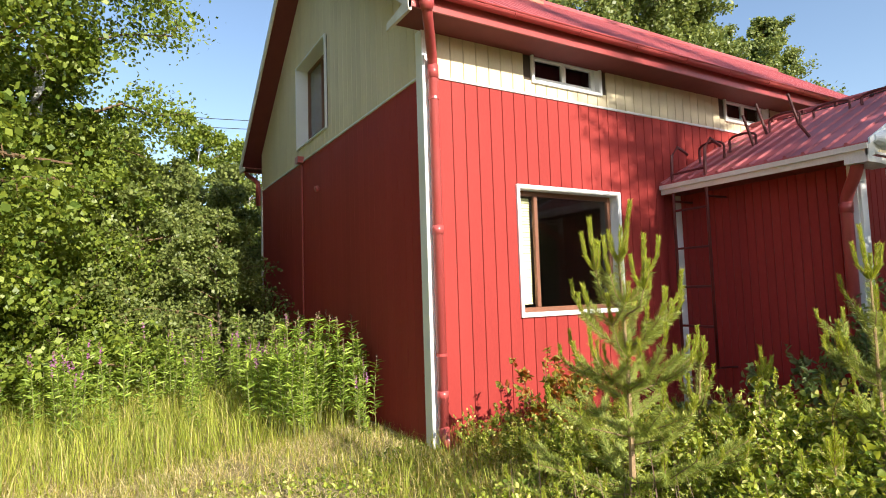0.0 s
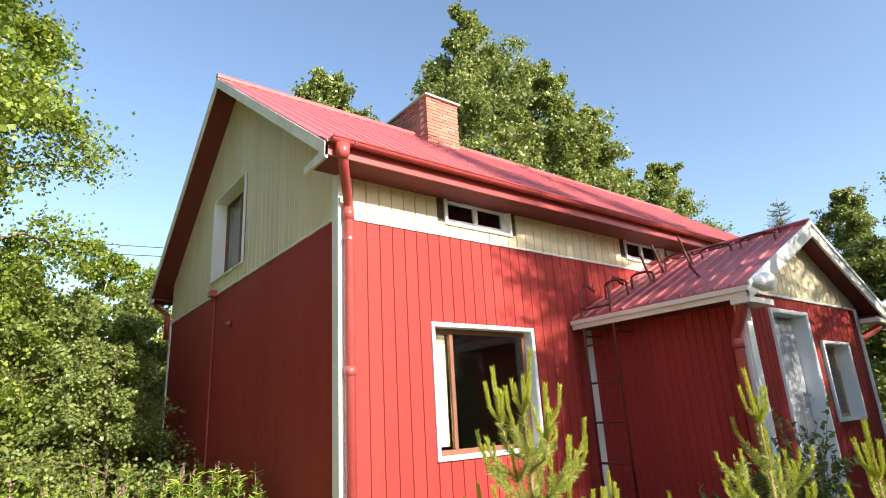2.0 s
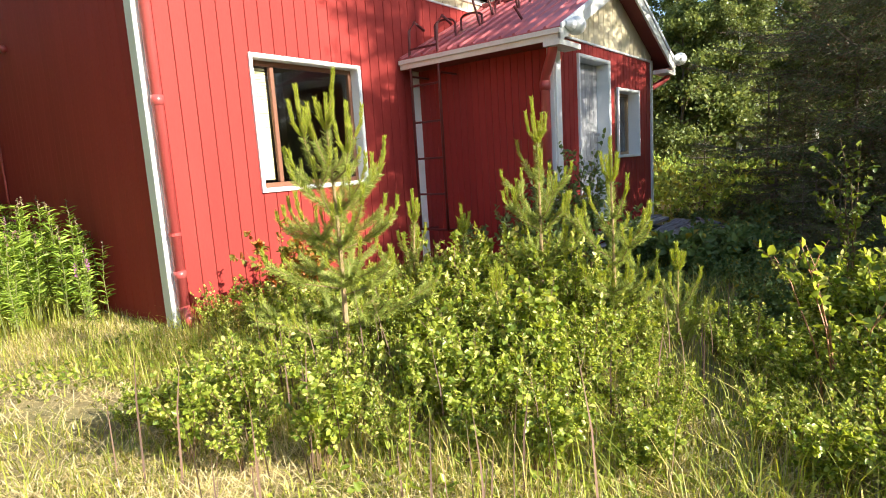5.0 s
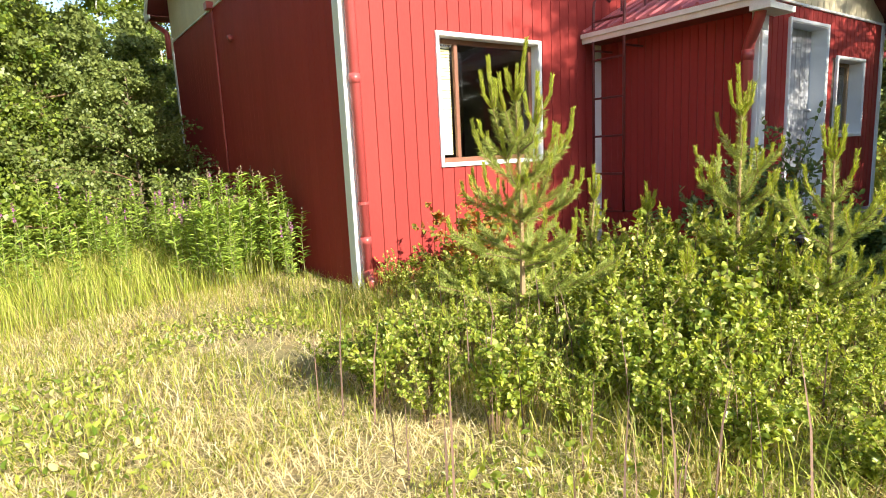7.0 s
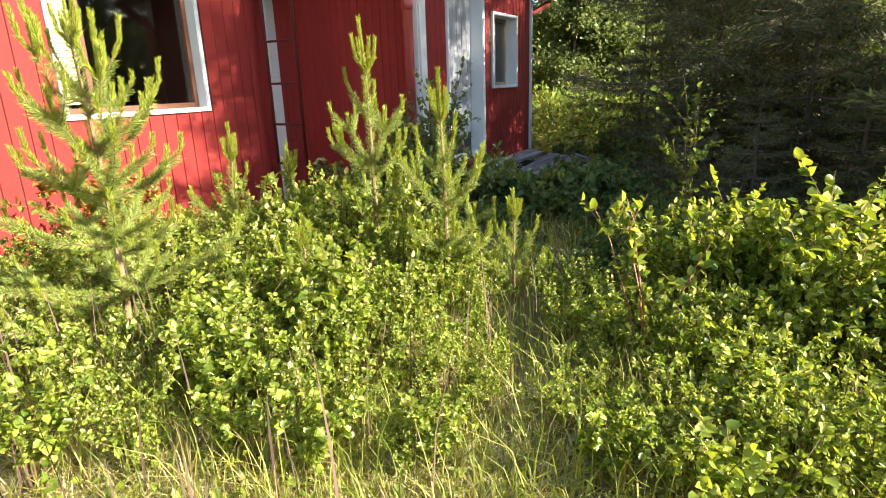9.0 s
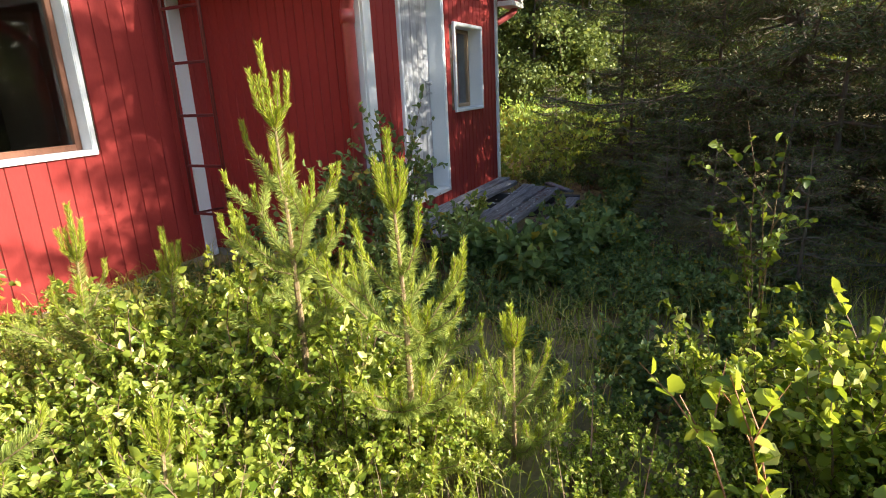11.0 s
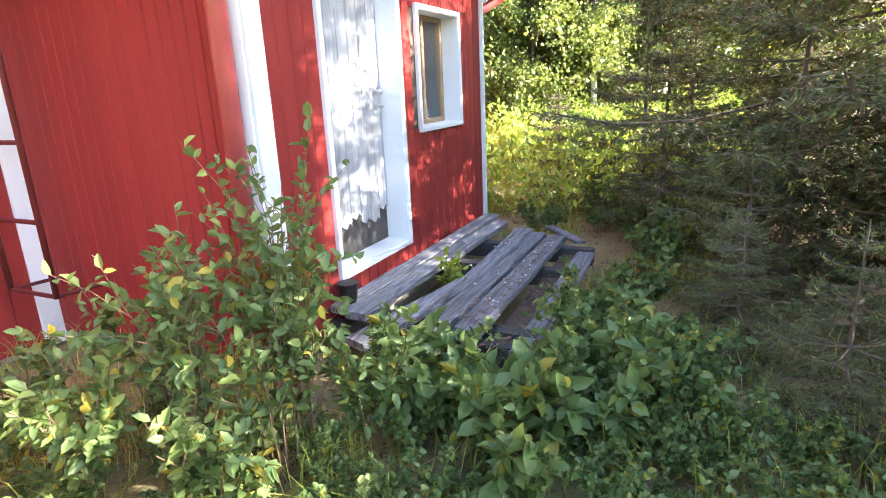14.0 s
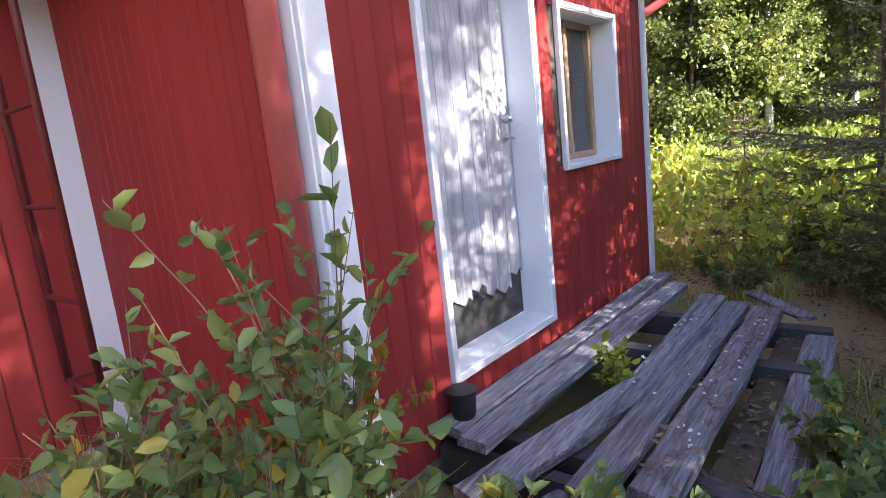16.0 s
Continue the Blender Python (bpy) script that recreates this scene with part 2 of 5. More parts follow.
def bevel(ob, w=0.006, seg=2):
    b = ob.modifiers.new("bevel", "BEVEL")
    b.width, b.segments, b.limit_method = w, seg, "ANGLE"
    return ob


def empty(name, at=(0, 0, 0)):
    ob = new(name)
    ob.location = at
    ob.empty_display_size = 0.1
    return ob


def array_mesh(name, v, f, mat, parent=None, label="", smooth=False):
    """A mesh out of numpy arrays of vertices (n, 3) and equal faces (m, k)."""
    me = bpy.data.meshes.new(name)
    m, k = f.shape
    me.vertices.add(len(v))
    me.vertices.foreach_set("co", np.ascontiguousarray(v, np.float32).ravel())
    me.loops.add(m * k)
    me.loops.foreach_set("vertex_index", np.ascontiguousarray(f, np.int32).ravel())
    me.polygons.add(m)
    me.polygons.foreach_set("loop_start", np.arange(0, m * k, k, dtype=np.int32))
    me.update(calc_edges=True)
    me.materials.append(mat)
    ob = new(name, me)
    ob.parent = parent
    if label:
        ob["label"] = label
    return ob


def unit(a):
    return a / np.maximum(np.linalg.norm(a, axis=1, keepdims=True), 1e-9)


def leaf_arrays(p, d, n, length, width, fold=0.25, broad=True):
    """Leaves that start at p, point along d and face n; broad ones have six corners, narrow ones four."""
    d, c = unit(d), np.cross(d, n)
    c = unit(c)
    n = np.cross(c, d)
    L, W = np.asarray(length).reshape(-1, 1), np.asarray(width).reshape(-1, 1)
    k = len(p)
    if broad:
        v = np.stack([p, p + d * L * 0.3 + c * W * 0.5 + n * W * fold, p + d * L * 0.7 + c * W * 0.42 + n * W * fold * 0.6, p + d * L - n * L * 0.12,
                      p + d * L * 0.7 - c * W * 0.42 + n * W * fold * 0.6, p + d * L * 0.3 - c * W * 0.5 + n * W * fold], 1).reshape(-1, 3)
        o = np.arange(k)[:, None] * 6
        f = np.concatenate([o + [0, 1, 2, 3], o + [0, 3, 4, 5]], 0)
    else:
        v = np.stack([p, p + d * L * 0.45 + c * W * 0.5, p + d * L, p + d * L * 0.45 - c * W * 0.5], 1).reshape(-1, 3)
        o = np.arange(k)[:, None] * 4
        f = o + [0, 1, 2, 3]
    return v, f


def rnd_dirs(rng, k, up=0.0):
    a = rng.normal(size=(k, 3))
    a[:, 2] += up
    return unit(a)


# ---- the house: plan ----
HX0, HX1, HY0, HY1 = 3.36, 16.2, 5.80, 13.0        # outside of the walls
RIDGE_Y, RIDGE_Z = 9.36, 7.25
SLOPE = 0.73
BAND_Z = 3.70
PX0, PX1, PY0 = 7.29, 10.80, 3.64                  # the porch
P_RIDGE_X, P_RIDGE_Z, P_SLOPE = 9.03, 3.83, 0.48
T = 0.30


def roof_z(y):
    return RIDGE_Z - SLOPE * abs(y - RIDGE_Y)


def porch_z(x):
    return P_RIDGE_Z - P_SLOPE * abs(x - P_RIDGE_X)


def wall_body(name, axis, plane, into, a0, a1, z0, z1, holes, mat, label):
    """A wall along x or y whose outside lies in a plane, with thickness T inwards and openings (a0, a1, z0, z1)."""
    s = Shape()
    ca = sorted({a0, a1, *[h[0] for h in holes], *[h[1] for h in holes]})
    cz = sorted({z0, z1, *[h[2] for h in holes], *[h[3] for h in holes]})
    for i in range(len(ca) - 1):
        for j in range(len(cz) - 1):
            am, zm = (ca[i] + ca[i + 1]) / 2, (cz[j] + cz[j + 1]) / 2
            if any(h[0] < am < h[1] and h[2] < zm < h[3] for h in holes):
                continue
            lo, hi = sorted((plane, plane + into * T))
            if axis == "x":
                s.box(ca[i], ca[i + 1], lo, hi, cz[j], cz[j + 1])
            else:
                s.box(lo, hi, ca[i], ca[i + 1], cz[j], cz[j + 1])
    return tagged(part(name, s, mat), label, "wall", kind="structure")


def cladding(wall, axis, plane, out, a0, a1, z0, z1, holes, mat, pitch=0.165, thick=0.012, name="cladding_board", gap=0.002, edge=0.005):
    """Upright boards on a wall, each a piece of its own; z1 may be a function of the place along the wall."""
    top = z1 if callable(z1) else (lambda a: z1)
    k = max(1, round((a1 - a0) / pitch))
    step = (a1 - a0) / k
    for i in range(k):
        b0, b1 = a0 + i * step + gap, a0 + (i + 1) * step - gap
        spans = [(z0, None)]
        for h in holes:
            if h[0] < b1 - 0.01 and h[1] > b0 + 0.01:
                parts = []
                for s0, s1 in spans:
                    hi = s1 if s1 is not None else 99
                    if h[2] > s0 + 0.02:
                        parts.append((s0, min(h[2], hi)))
                    if h[3] < hi:
                        parts.append((max(h[3], s0), s1))
                spans = parts
        for s0, s1 in spans:
            t0, t1 = (top(b0), top(b1)) if s1 is None else (s1, s1)
            if max(t0, t1) - s0 < 0.03:
                continue
            t0, t1 = max(t0, s0 + 0.005), max(t1, s0 + 0.005)
            c = edge
            sh = Shape()
            loop = [(b0, 0, s0, t0), (b0 + c, thick, s0, t0), (b1 - c, thick, s0, t1), (b1, 0, s0, t1)]
            v = []
            for end in (2, 3):
                for q in loop:
                    a, d = q[0], plane + out * q[1]
                    v.append((a, d, q[end]) if axis == "x" else (d, a, q[end]))
            f = [(0, 1, 5, 4), (1, 2, 6, 5), (2, 3, 7, 6), (0, 3, 2, 1), (4, 5, 6, 7)]
            if (axis == "x") == (out > 0):
                f = [q[::-1] for q in f]
            part(name, sh.add(v, f), mat, wall)


WIN_BIG = (4.525, 6.085, 1.197, 2.615)
WIN_U1 = (4.81, 5.87, 3.885, 4.255)
WIN_U2 = (8.44, 9.50, 3.885, 4.255)
WIN_GABLE = (8.80, 10.30, 3.97, 5.38)
DOOR = (7.93, 8.92, 0.42, 2.62)
WIN_PORCH = (9.27, 10.13, 1.31, 2.28)
BASE = -0.06

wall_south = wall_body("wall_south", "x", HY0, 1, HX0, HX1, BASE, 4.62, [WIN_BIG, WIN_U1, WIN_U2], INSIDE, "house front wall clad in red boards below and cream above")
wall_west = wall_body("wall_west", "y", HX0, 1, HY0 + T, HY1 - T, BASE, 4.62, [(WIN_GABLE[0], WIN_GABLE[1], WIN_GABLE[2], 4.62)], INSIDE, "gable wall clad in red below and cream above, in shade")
gs = Shape()
for y0, y1 in ((HY0 + T, WIN_GABLE[0]), (WIN_GABLE[1], HY1 - T)):
    gs.prism([(HX0, y0, 4.62), (HX0, y1, 4.62), (HX0, y1, roof_z(y1) - 0.12)] + ([(HX0, y0, roof_z(y0) - 0.12)]), (T, 0, 0))
gs.prism([(HX0, WIN_GABLE[0], WIN_GABLE[3]), (HX0, WIN_GABLE[1], WIN_GABLE[3]), (HX0, WIN_GABLE[1], roof_z(WIN_GABLE[1]) - 0.12), (HX0, RIDGE_Y, RIDGE_Z - 0.12), (HX0, WIN_GABLE[0], roof_z(WIN_GABLE[0]) - 0.12)], (T, 0, 0))
part("gable_top", gs, INSIDE, wall_west)
tagged(part("wall_north", Shape().box(HX0, HX1, HY1 - T, HY1, BASE, 4.55), RED), "plain red back wall of the house", "wall", kind="structure")
tagged(part("wall_east", Shape().box(HX1 - T, HX1, HY0 + T, HY1 - T, BASE, 4.55).prism([(HX1, HY0 + T, 4.55), (HX1, HY1 - T, 4.55), (HX1, RIDGE_Y, RIDGE_Z - 0.15)], (-T, 0, 0)), RED), "plain red far gable wall of the house", "wall", kind="structure")
# floor and ceiling take the darkened colour, so the panes look unlit
tagged(part("floor", Shape().box(HX0 + T, HX1 - T, HY0 + T, HY1 - T, 0.0, 0.3).box(PX0 + 0.12, PX1 - 0.12, PY0 + 0.36, HY0, 0.2, 0.36), INSIDE), "wooden floor inside the house, coloured dark like an unlit room", "floor", kind="structure")
tagged(part("ceiling", Shape().box(HX0 + T, HX1 - T, HY0 + T, HY1 - T, 2.95, 3.1), INSIDE), "ceiling inside the house, coloured dark like an unlit room", "ceiling", kind="structure")
tagged(part("plinth", Shape().box(HX0 + 0.04, HX1 - 0.04, HY0 + 0.03, HY1 - 0.04, -0.4, BASE).box(PX0 + 0.04, PX1 - 0.04, PY0 + 0.05, HY0, -0.4, 0.1), CONCRETE), "grey concrete plinth at the foot of the walls", "plinth", kind="structure")

# porch walls
wall_porch_front = wall_body("wall_porch_front", "x", PY0, 1, PX0, PX1, 0.08, 2.80, [DOOR, WIN_PORCH], INSIDE, "porch front wall of red boards with a cream gable")
part("gable_top", Shape().prism([(PX0, PY0, 2.80), (PX1, PY0, 2.80), (PX1, PY0, porch_z(PX1) - 0.08), (P_RIDGE_X, PY0, P_RIDGE_Z - 0.08), (PX0, PY0, porch_z(PX0) - 0.08)], (0, 0.12, 0)), INSIDE, wall_porch_front)
wall_porch_west = tagged(part("wall_porch_west", Shape().box(PX0, PX0 + 0.12, PY0 + T, HY0, 0.08, porch_z(PX0) - 0.08), INSIDE), "porch side wall of red boards in shade", "wall", kind="structure")
wall_porch_east = tagged(part("wall_porch_east", Shape().box(PX1 - 0.12, PX1, PY0 + T, HY0, 0.08, porch_z(PX1) - 0.08), RED), "plain red far side wall of the porch", "wall", kind="structure")

# ---- roofs ----
roof = tagged(empty("roof", (3.1, 5.3, 4.3)), "red ribbed metal gable roof with snow-guard studs", "roof", kind="structure")
roof.location = (0, 0, 0)
RX0, RX1, RY0, RY1 = 2.98, 16.45, 5.34, 13.38


def ribbed(a0, a1, pitch, rib_w, rib_h):
    """The section of a ribbed sheet: places along it and heights."""
    pts, a = [], a0
    while a < a1 - 1e-6:
        b = min(a + pitch, a1)
        pts += [(a, 0.0), (a + (b - a) - rib_w, 0.0), (a + (b - a) - rib_w * 0.75, rib_h), (a + (b - a) - rib_w * 0.25, rib_h)]
        a = b
    return pts + [(a1, 0.0)]


def slope_sheet(x0, x1, y_eave, y_ridge, z_of, pitch=0.235, rib=0.018):
    s = Shape()
    sec = ribbed(x0, x1, pitch, 0.05, rib)
    v = [(x, y, z_of(y) + h) for y in (y_eave, y_ridge) for x, h in sec] + [(x, y, z_of(y) - 0.02) for y in (y_eave, y_ridge) for x, h in sec]
    k = len(sec)
    f = []
    for i in range(k - 1):
        f += [(i, i + 1, k + i + 1, k + i), (2 * k + i, 3 * k + i, 3 * k + i + 1, 2 * k + i + 1), (i, 2 * k + i, 2 * k + i + 1, i + 1), (k + i, k + i + 1, 3 * k + i + 1, 3 * k + i)]
    f += [(0, k, 3 * k, 2 * k), (k - 1, 3 * k - 1, 4 * k - 1, 2 * k - 1)]
    return s.add(v, f)


xs = np.linspace(RX0, RX1, 13)
for i in range(12):
    part("roof_sheet", slope_sheet(xs[i], xs[i + 1], RY0, RIDGE_Y, roof_z), RED_ROOF, roof)
part("back_slope", slope_sheet(RX0, RX1, RY1, RIDGE_Y, roof_z), RED_ROOF, roof)
part("ridge_cap", Shape().tube([(RX0 - 0.01, RIDGE_Y, RIDGE_Z + 0.015), (RX1, RIDGE_Y, RIDGE_Z + 0.015)], 0.06, 8), RED_ROOF, roof, "rounded red ridge cap")
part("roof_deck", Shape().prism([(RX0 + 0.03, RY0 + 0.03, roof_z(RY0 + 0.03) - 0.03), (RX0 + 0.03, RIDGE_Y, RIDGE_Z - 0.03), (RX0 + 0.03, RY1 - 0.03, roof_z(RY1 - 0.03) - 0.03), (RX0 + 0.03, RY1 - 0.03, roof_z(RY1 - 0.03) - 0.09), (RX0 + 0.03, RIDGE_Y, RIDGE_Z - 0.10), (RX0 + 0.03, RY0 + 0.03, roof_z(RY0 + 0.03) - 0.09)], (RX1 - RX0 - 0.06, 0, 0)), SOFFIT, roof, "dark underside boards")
bg = Shape()
for y in (RY0, RY1):
    bg.prism([(RX0 - 0.012, y, roof_z(y) - 0.02), (RX0 - 0.012, RIDGE_Y, RIDGE_Z - 0.02), (RX0 - 0.012, RIDGE_Y, RIDGE_Z - 0.19), (RX0 - 0.012, y, roof_z(y) - 0.17)], (0.03, 0, 0))
part("bargeboard", bg, WHITE_WOOD, roof, "weathered pale bargeboard along the gable")
for y, s in ((RY0, 1), (RY1, -1)):
    yw = HY0 if s > 0 else HY1
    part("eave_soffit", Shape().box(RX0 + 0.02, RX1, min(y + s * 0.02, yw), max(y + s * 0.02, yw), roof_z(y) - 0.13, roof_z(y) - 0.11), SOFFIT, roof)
    part("fascia", Shape().box(RX0, RX1, min(y, y + s * 0.022), max(y, y + s * 0.022), roof_z(y) - 0.15, roof_z(y) - 0.02), RED_TRIM, roof, "red fascia board")
    part("eave_end", Shape().prism([(RX0 - 0.006, y, roof_z(y) - 0.19), (RX0 - 0.006, yw + s * 0.04, roof_z(y) - 0.19), (RX0 - 0.006, yw + s * 0.04, roof_z(y) - 0.12), (RX0 - 0.006, y, roof_z(y) - 0.06)], (0.03, 0, 0)), WHITE_WOOD, roof, "pale boxed end of the eave")
studs = Shape()
for i in range(56):
    x, y = RX0 + 0.2 + i * 0.235, RY0 + 0.16
    z = roof_z(y) + 0.028
    studs.prism([(x - 0.025, y - 0.03, z), (x + 0.025, y - 0.03, z), (x, y + 0.02, z + 0.05)], (0, 0.06, 0.04))
part("snow_studs", studs, DARK_RED, roof, "small dark studs along the eave")
eave_ridge = slope_sheet(RX0, RX1, RY0 - 0.03, RY0 + 0.13, lambda y: roof_z(y) + 0.012, 2.0, 0.0)
part("eave_flashing", eave_ridge, RED_ROOF, roof, "pale red eave flashing")


def gutter(name, a, b, r=0.052, mat=RED_TRIM, label="red half-round metal gutter"):
    """A half-round gutter from a to b along x or y."""
    a, b = Vector(a), Vector(b)
    d = (b - a).normalized()
    side = Vector((d.y, -d.x, 0))
    s = Shape()
    k = 9
    v = []
    for p in (a, b):
        for rr in (r, r - 0.006):
            for i in range(k):
                q = math.pi * i / (k - 1)
                v.append(p + side * math.cos(q) * rr + Vector((0, 0, -math.sin(q) * rr)))
    f = []
    for i in range(k - 1):
        f += [(i, i + 1, 2 * k + i + 1, 2 * k + i), (k + i, 3 * k + i, 3 * k + i + 1, k + i + 1), (i, k + i, k + i + 1, i + 1), (2 * k + i, 2 * k + i + 1, 3 * k + i + 1, 3 * k + i)]
    f += [(0, 2 * k, 3 * k, k), (k - 1, 2 * k - 1, 4 * k - 1, 3 * k - 1)]
    s.add(v, f)
    s.tube([a + side * r, b + side * r], 0.011, 6).tube([a - side * r, b - side * r], 0.008, 6)
    s.prism([a + side * math.cos(math.pi * i / 8) * r + Vector((0, 0, -math.sin(math.pi * i / 8) * r)) for i in range(9)], d * 0.008)
    g = tagged(empty(name), label, "gutter", kind="structure")
    part("trough", s, mat, g, smooth=False)
    n = int((b - a).length / 0.9)
    for i in range(n + 1):
        p = a + d * (0.25 + i * 0.9)
        if (p - a).length < (b - a).length:
            part("bracket", Shape().tube([p + side * r * 1.05 * math.cos(q) + Vector((0, 0, -1.05 * r * math.sin(q))) for q in np.linspace(0, math.pi, 7)], 0.008, 4), mat, g)
    return g


GZ = roof_z(RY0) + 0.005
gutter("gutter", (RX0 + 0.02, RY0 - 0.072, GZ), (RX1, RY0 - 0.072, GZ))
gutter("gutter", (RX1, RY1 + 0.072, GZ), (RX0 + 0.02, RY1 + 0.072, GZ))


def downpipe(pts, r=0.045, label="red metal downpipe strapped to the corner", joints=()):
    p = tagged(empty("downpipe"), label, "downpipe", kind="structure")
    part("pipe", Shape().tube(pts, r, 14), RED_TRIM, p, smooth=True)
    for q0, q1 in joints:
        part("collar", Shape().tube([q0, q1], r + 0.007, 14), RED_TRIM, p, smooth=True)
    return p


def swan(top, bottom, foot, n=8):
    """Points of a swan neck: down from the gutter, across to the wall and down to the foot."""
    top, bottom = Vector(top), Vector(bottom)
    pts = [top]
    for i in range(n + 1):
        u = i / n
        w = u * u * (3 - 2 * u)
        pts.append(Vector((top.x + (bottom.x - top.x) * w, top.y + (bottom.y - top.y) * w, top.z - 0.08 + (bottom.z - top.z + 0.08) * u)))
    return pts + [Vector(foot)]


CPX, CPY = 3.43, 5.715
dp = downpipe(swan((3.13, RY0 - 0.07, GZ - 0.05), (CPX, CPY, 3.78), (CPX, CPY, 0.10)), 0.052, joints=[((CPX, CPY, 3.66), (CPX, CPY, 3.80)), ((CPX, CPY, 2.05), (CPX, CPY, 2.14)), ((CPX, CPY, 0.42), (CPX, CPY, 0.5))])
part("funnel", Shape().tube([(3.13, RY0 - 0.07, GZ - 0.05), (3.13, RY0 - 0.07, GZ - 0.14), (3.13, RY0 - 0.07, GZ - 0.2)], [0.075, 0.07, 0.054], 14), RED_TRIM, dp, smooth=True)
part("shoe", Shape().tube([(CPX, CPY, 0.14), (CPX, CPY - 0.03, 0.05), (CPX, CPY - 0.14, -0.01)], 0.055, 14), RED_TRIM, dp, smooth=True)
for z in (0.85, 2.1, 3.45):
    part("strap", Shape().tube([(CPX, CPY, z - 0.015), (CPX, CPY, z + 0.015)], 0.058, 14).box(CPX - 0.01, CPX + 0.01, CPY, HY0, z - 0.015, z + 0.015), RED_TRIM, dp)
wire = tagged(part("lightning_wire", Shape().tube([(HX0 - 0.03, HY0 - 0.06, 3.9), (HX0 - 0.03, HY0 - 0.06, 0.06)], 0.018, 8), WHITE), "thin white conduit beside the corner downpipe", "conduit", kind="structure")
downpipe(swan((RX0 + 0.15, RY1 + 0.07, GZ - 0.05), (HX0 - 0.08, HY1 + 0.02, 3.85), (HX0 - 0.08, HY1 + 0.02, 3.4)), 0.05, "red metal downpipe at the far gable corner")

# ---- cladding and trim of the house ----
front_holes = [WIN_BIG, WIN_U1, WIN_U2]
cladding(wall_south, "x", HY0, -1, HX0, PX0 + 0.02, BASE, BAND_Z, [WIN_BIG], RED)
cladding(wall_south, "x", HY0, -1, PX0 + 0.02, PX1, 2.75, BAND_Z, [], RED)
cladding(wall_south, "x", HY0, -1, PX1, HX1, BASE, BAND_Z, [], RED)
cladding(wall_south, "x", HY0, -1, HX0, HX1, BAND_Z + 0.03, 4.62, [WIN_U1, WIN_U2], YELLOW)
cladding(wall_west, "y", HX0, -1, HY0, HY1, BASE, BAND_Z, [], RED, thick=0.008, gap=0.0003, edge=0.0025)
cladding(wall_west, "y", HX0, -1, HY0, HY1, BAND_Z + 0.03, lambda y: roof_z(y) - 0.1, [WIN_GABLE], YELLOW, thick=0.01, gap=0.0005, edge=0.008)


def trim_box(name, mat, label, *b):
    ob = part(name, Shape().box(*b), mat)
    bevel(ob, 0.004, 1)
    return tagged(ob, label, "trim", kind="structure")


trim_box("trim_band_south", WHITE, "thin white strip between red and cream boards", HX0, HX1, HY0 - 0.028, HY0 - 0.001, BAND_Z, BAND_Z + 0.028)
trim_box("trim_band_west", WHITE, "thin pale strip between red and cream boards", HX0 - 0.028, HX0 - 0.001, HY0 + 0.12, HY1, BAND_Z, BAND_Z + 0.028)
trim_box("trim_corner_west", WHITE, "white corner board beside the downpipe", HX0 - 0.026, HX0 - 0.0005, HY0 - 0.03, HY0 + 0.11, BASE, 4.2)
trim_box("trim_corner_south", WHITE, "white corner board behind the downpipe", HX0 - 0.0005, HX0 + 0.05, HY0 - 0.03, HY0 - 0.0005, BASE, 4.2)
trim_box("trim_corner_far", WHITE, "pale corner board of the far gable corner", HX0 - 0.026, HX0 - 0.0005, HY1 - 0.08, HY1 + 0.02, BASE, 3.8)
trim_box("trim_inner_corner", WHITE, "white board in the corner between house and porch", PX0 - 0.16, PX0, HY0 - 0.034, HY0 - 0.0005, -0.10, 2.75)
trim_box("trim_porch_corner", WHITE, "white corner board of the porch", PX0 - 0.02, PX0 + 0.11, PY0 - 0.03, PY0 - 0.0005, -0.05, 2.8)
trim_box("trim_porch_side", WHITE, "white corner board on the porch side", PX0 - 0.028, PX0 - 0.0005, PY0 - 0.0005, PY0 + 0.09, -0.05, 2.7)
trim_box("trim_porch_far", WHITE, "pale corner board of the far porch corner", PX1 - 0.07, PX1 + 0.02, PY0 - 0.03, PY0 - 0.0005, 0.05, 2.8)
trim_box("trim_porch_band", WHITE, "thin white strip under the cream gable of the porch", PX0, PX1, PY0 - 0.034, PY0 - 0.0005, 2.80, 2.83)

cladding(wall_porch_west, "y", PX0, -1, PY0 + 0.09, HY0, -0.02, porch_z(PX0) - 0.09, [], RED, 0.105, thick=0.010, gap=0.0006, edge=0.008)
cladding(wall_porch_front, "x", PY0, -1, PX0 + 0.11, PX1, 0.08, 2.80, [DOOR, WIN_PORCH], RED, 0.125, thick=0.010, gap=0.0006, edge=0.008)
cladding(wall_porch_front, "x", PY0, -1, PX0, PX1, 2.83, lambda x: porch_z(x) - 0.09, [], YELLOW)


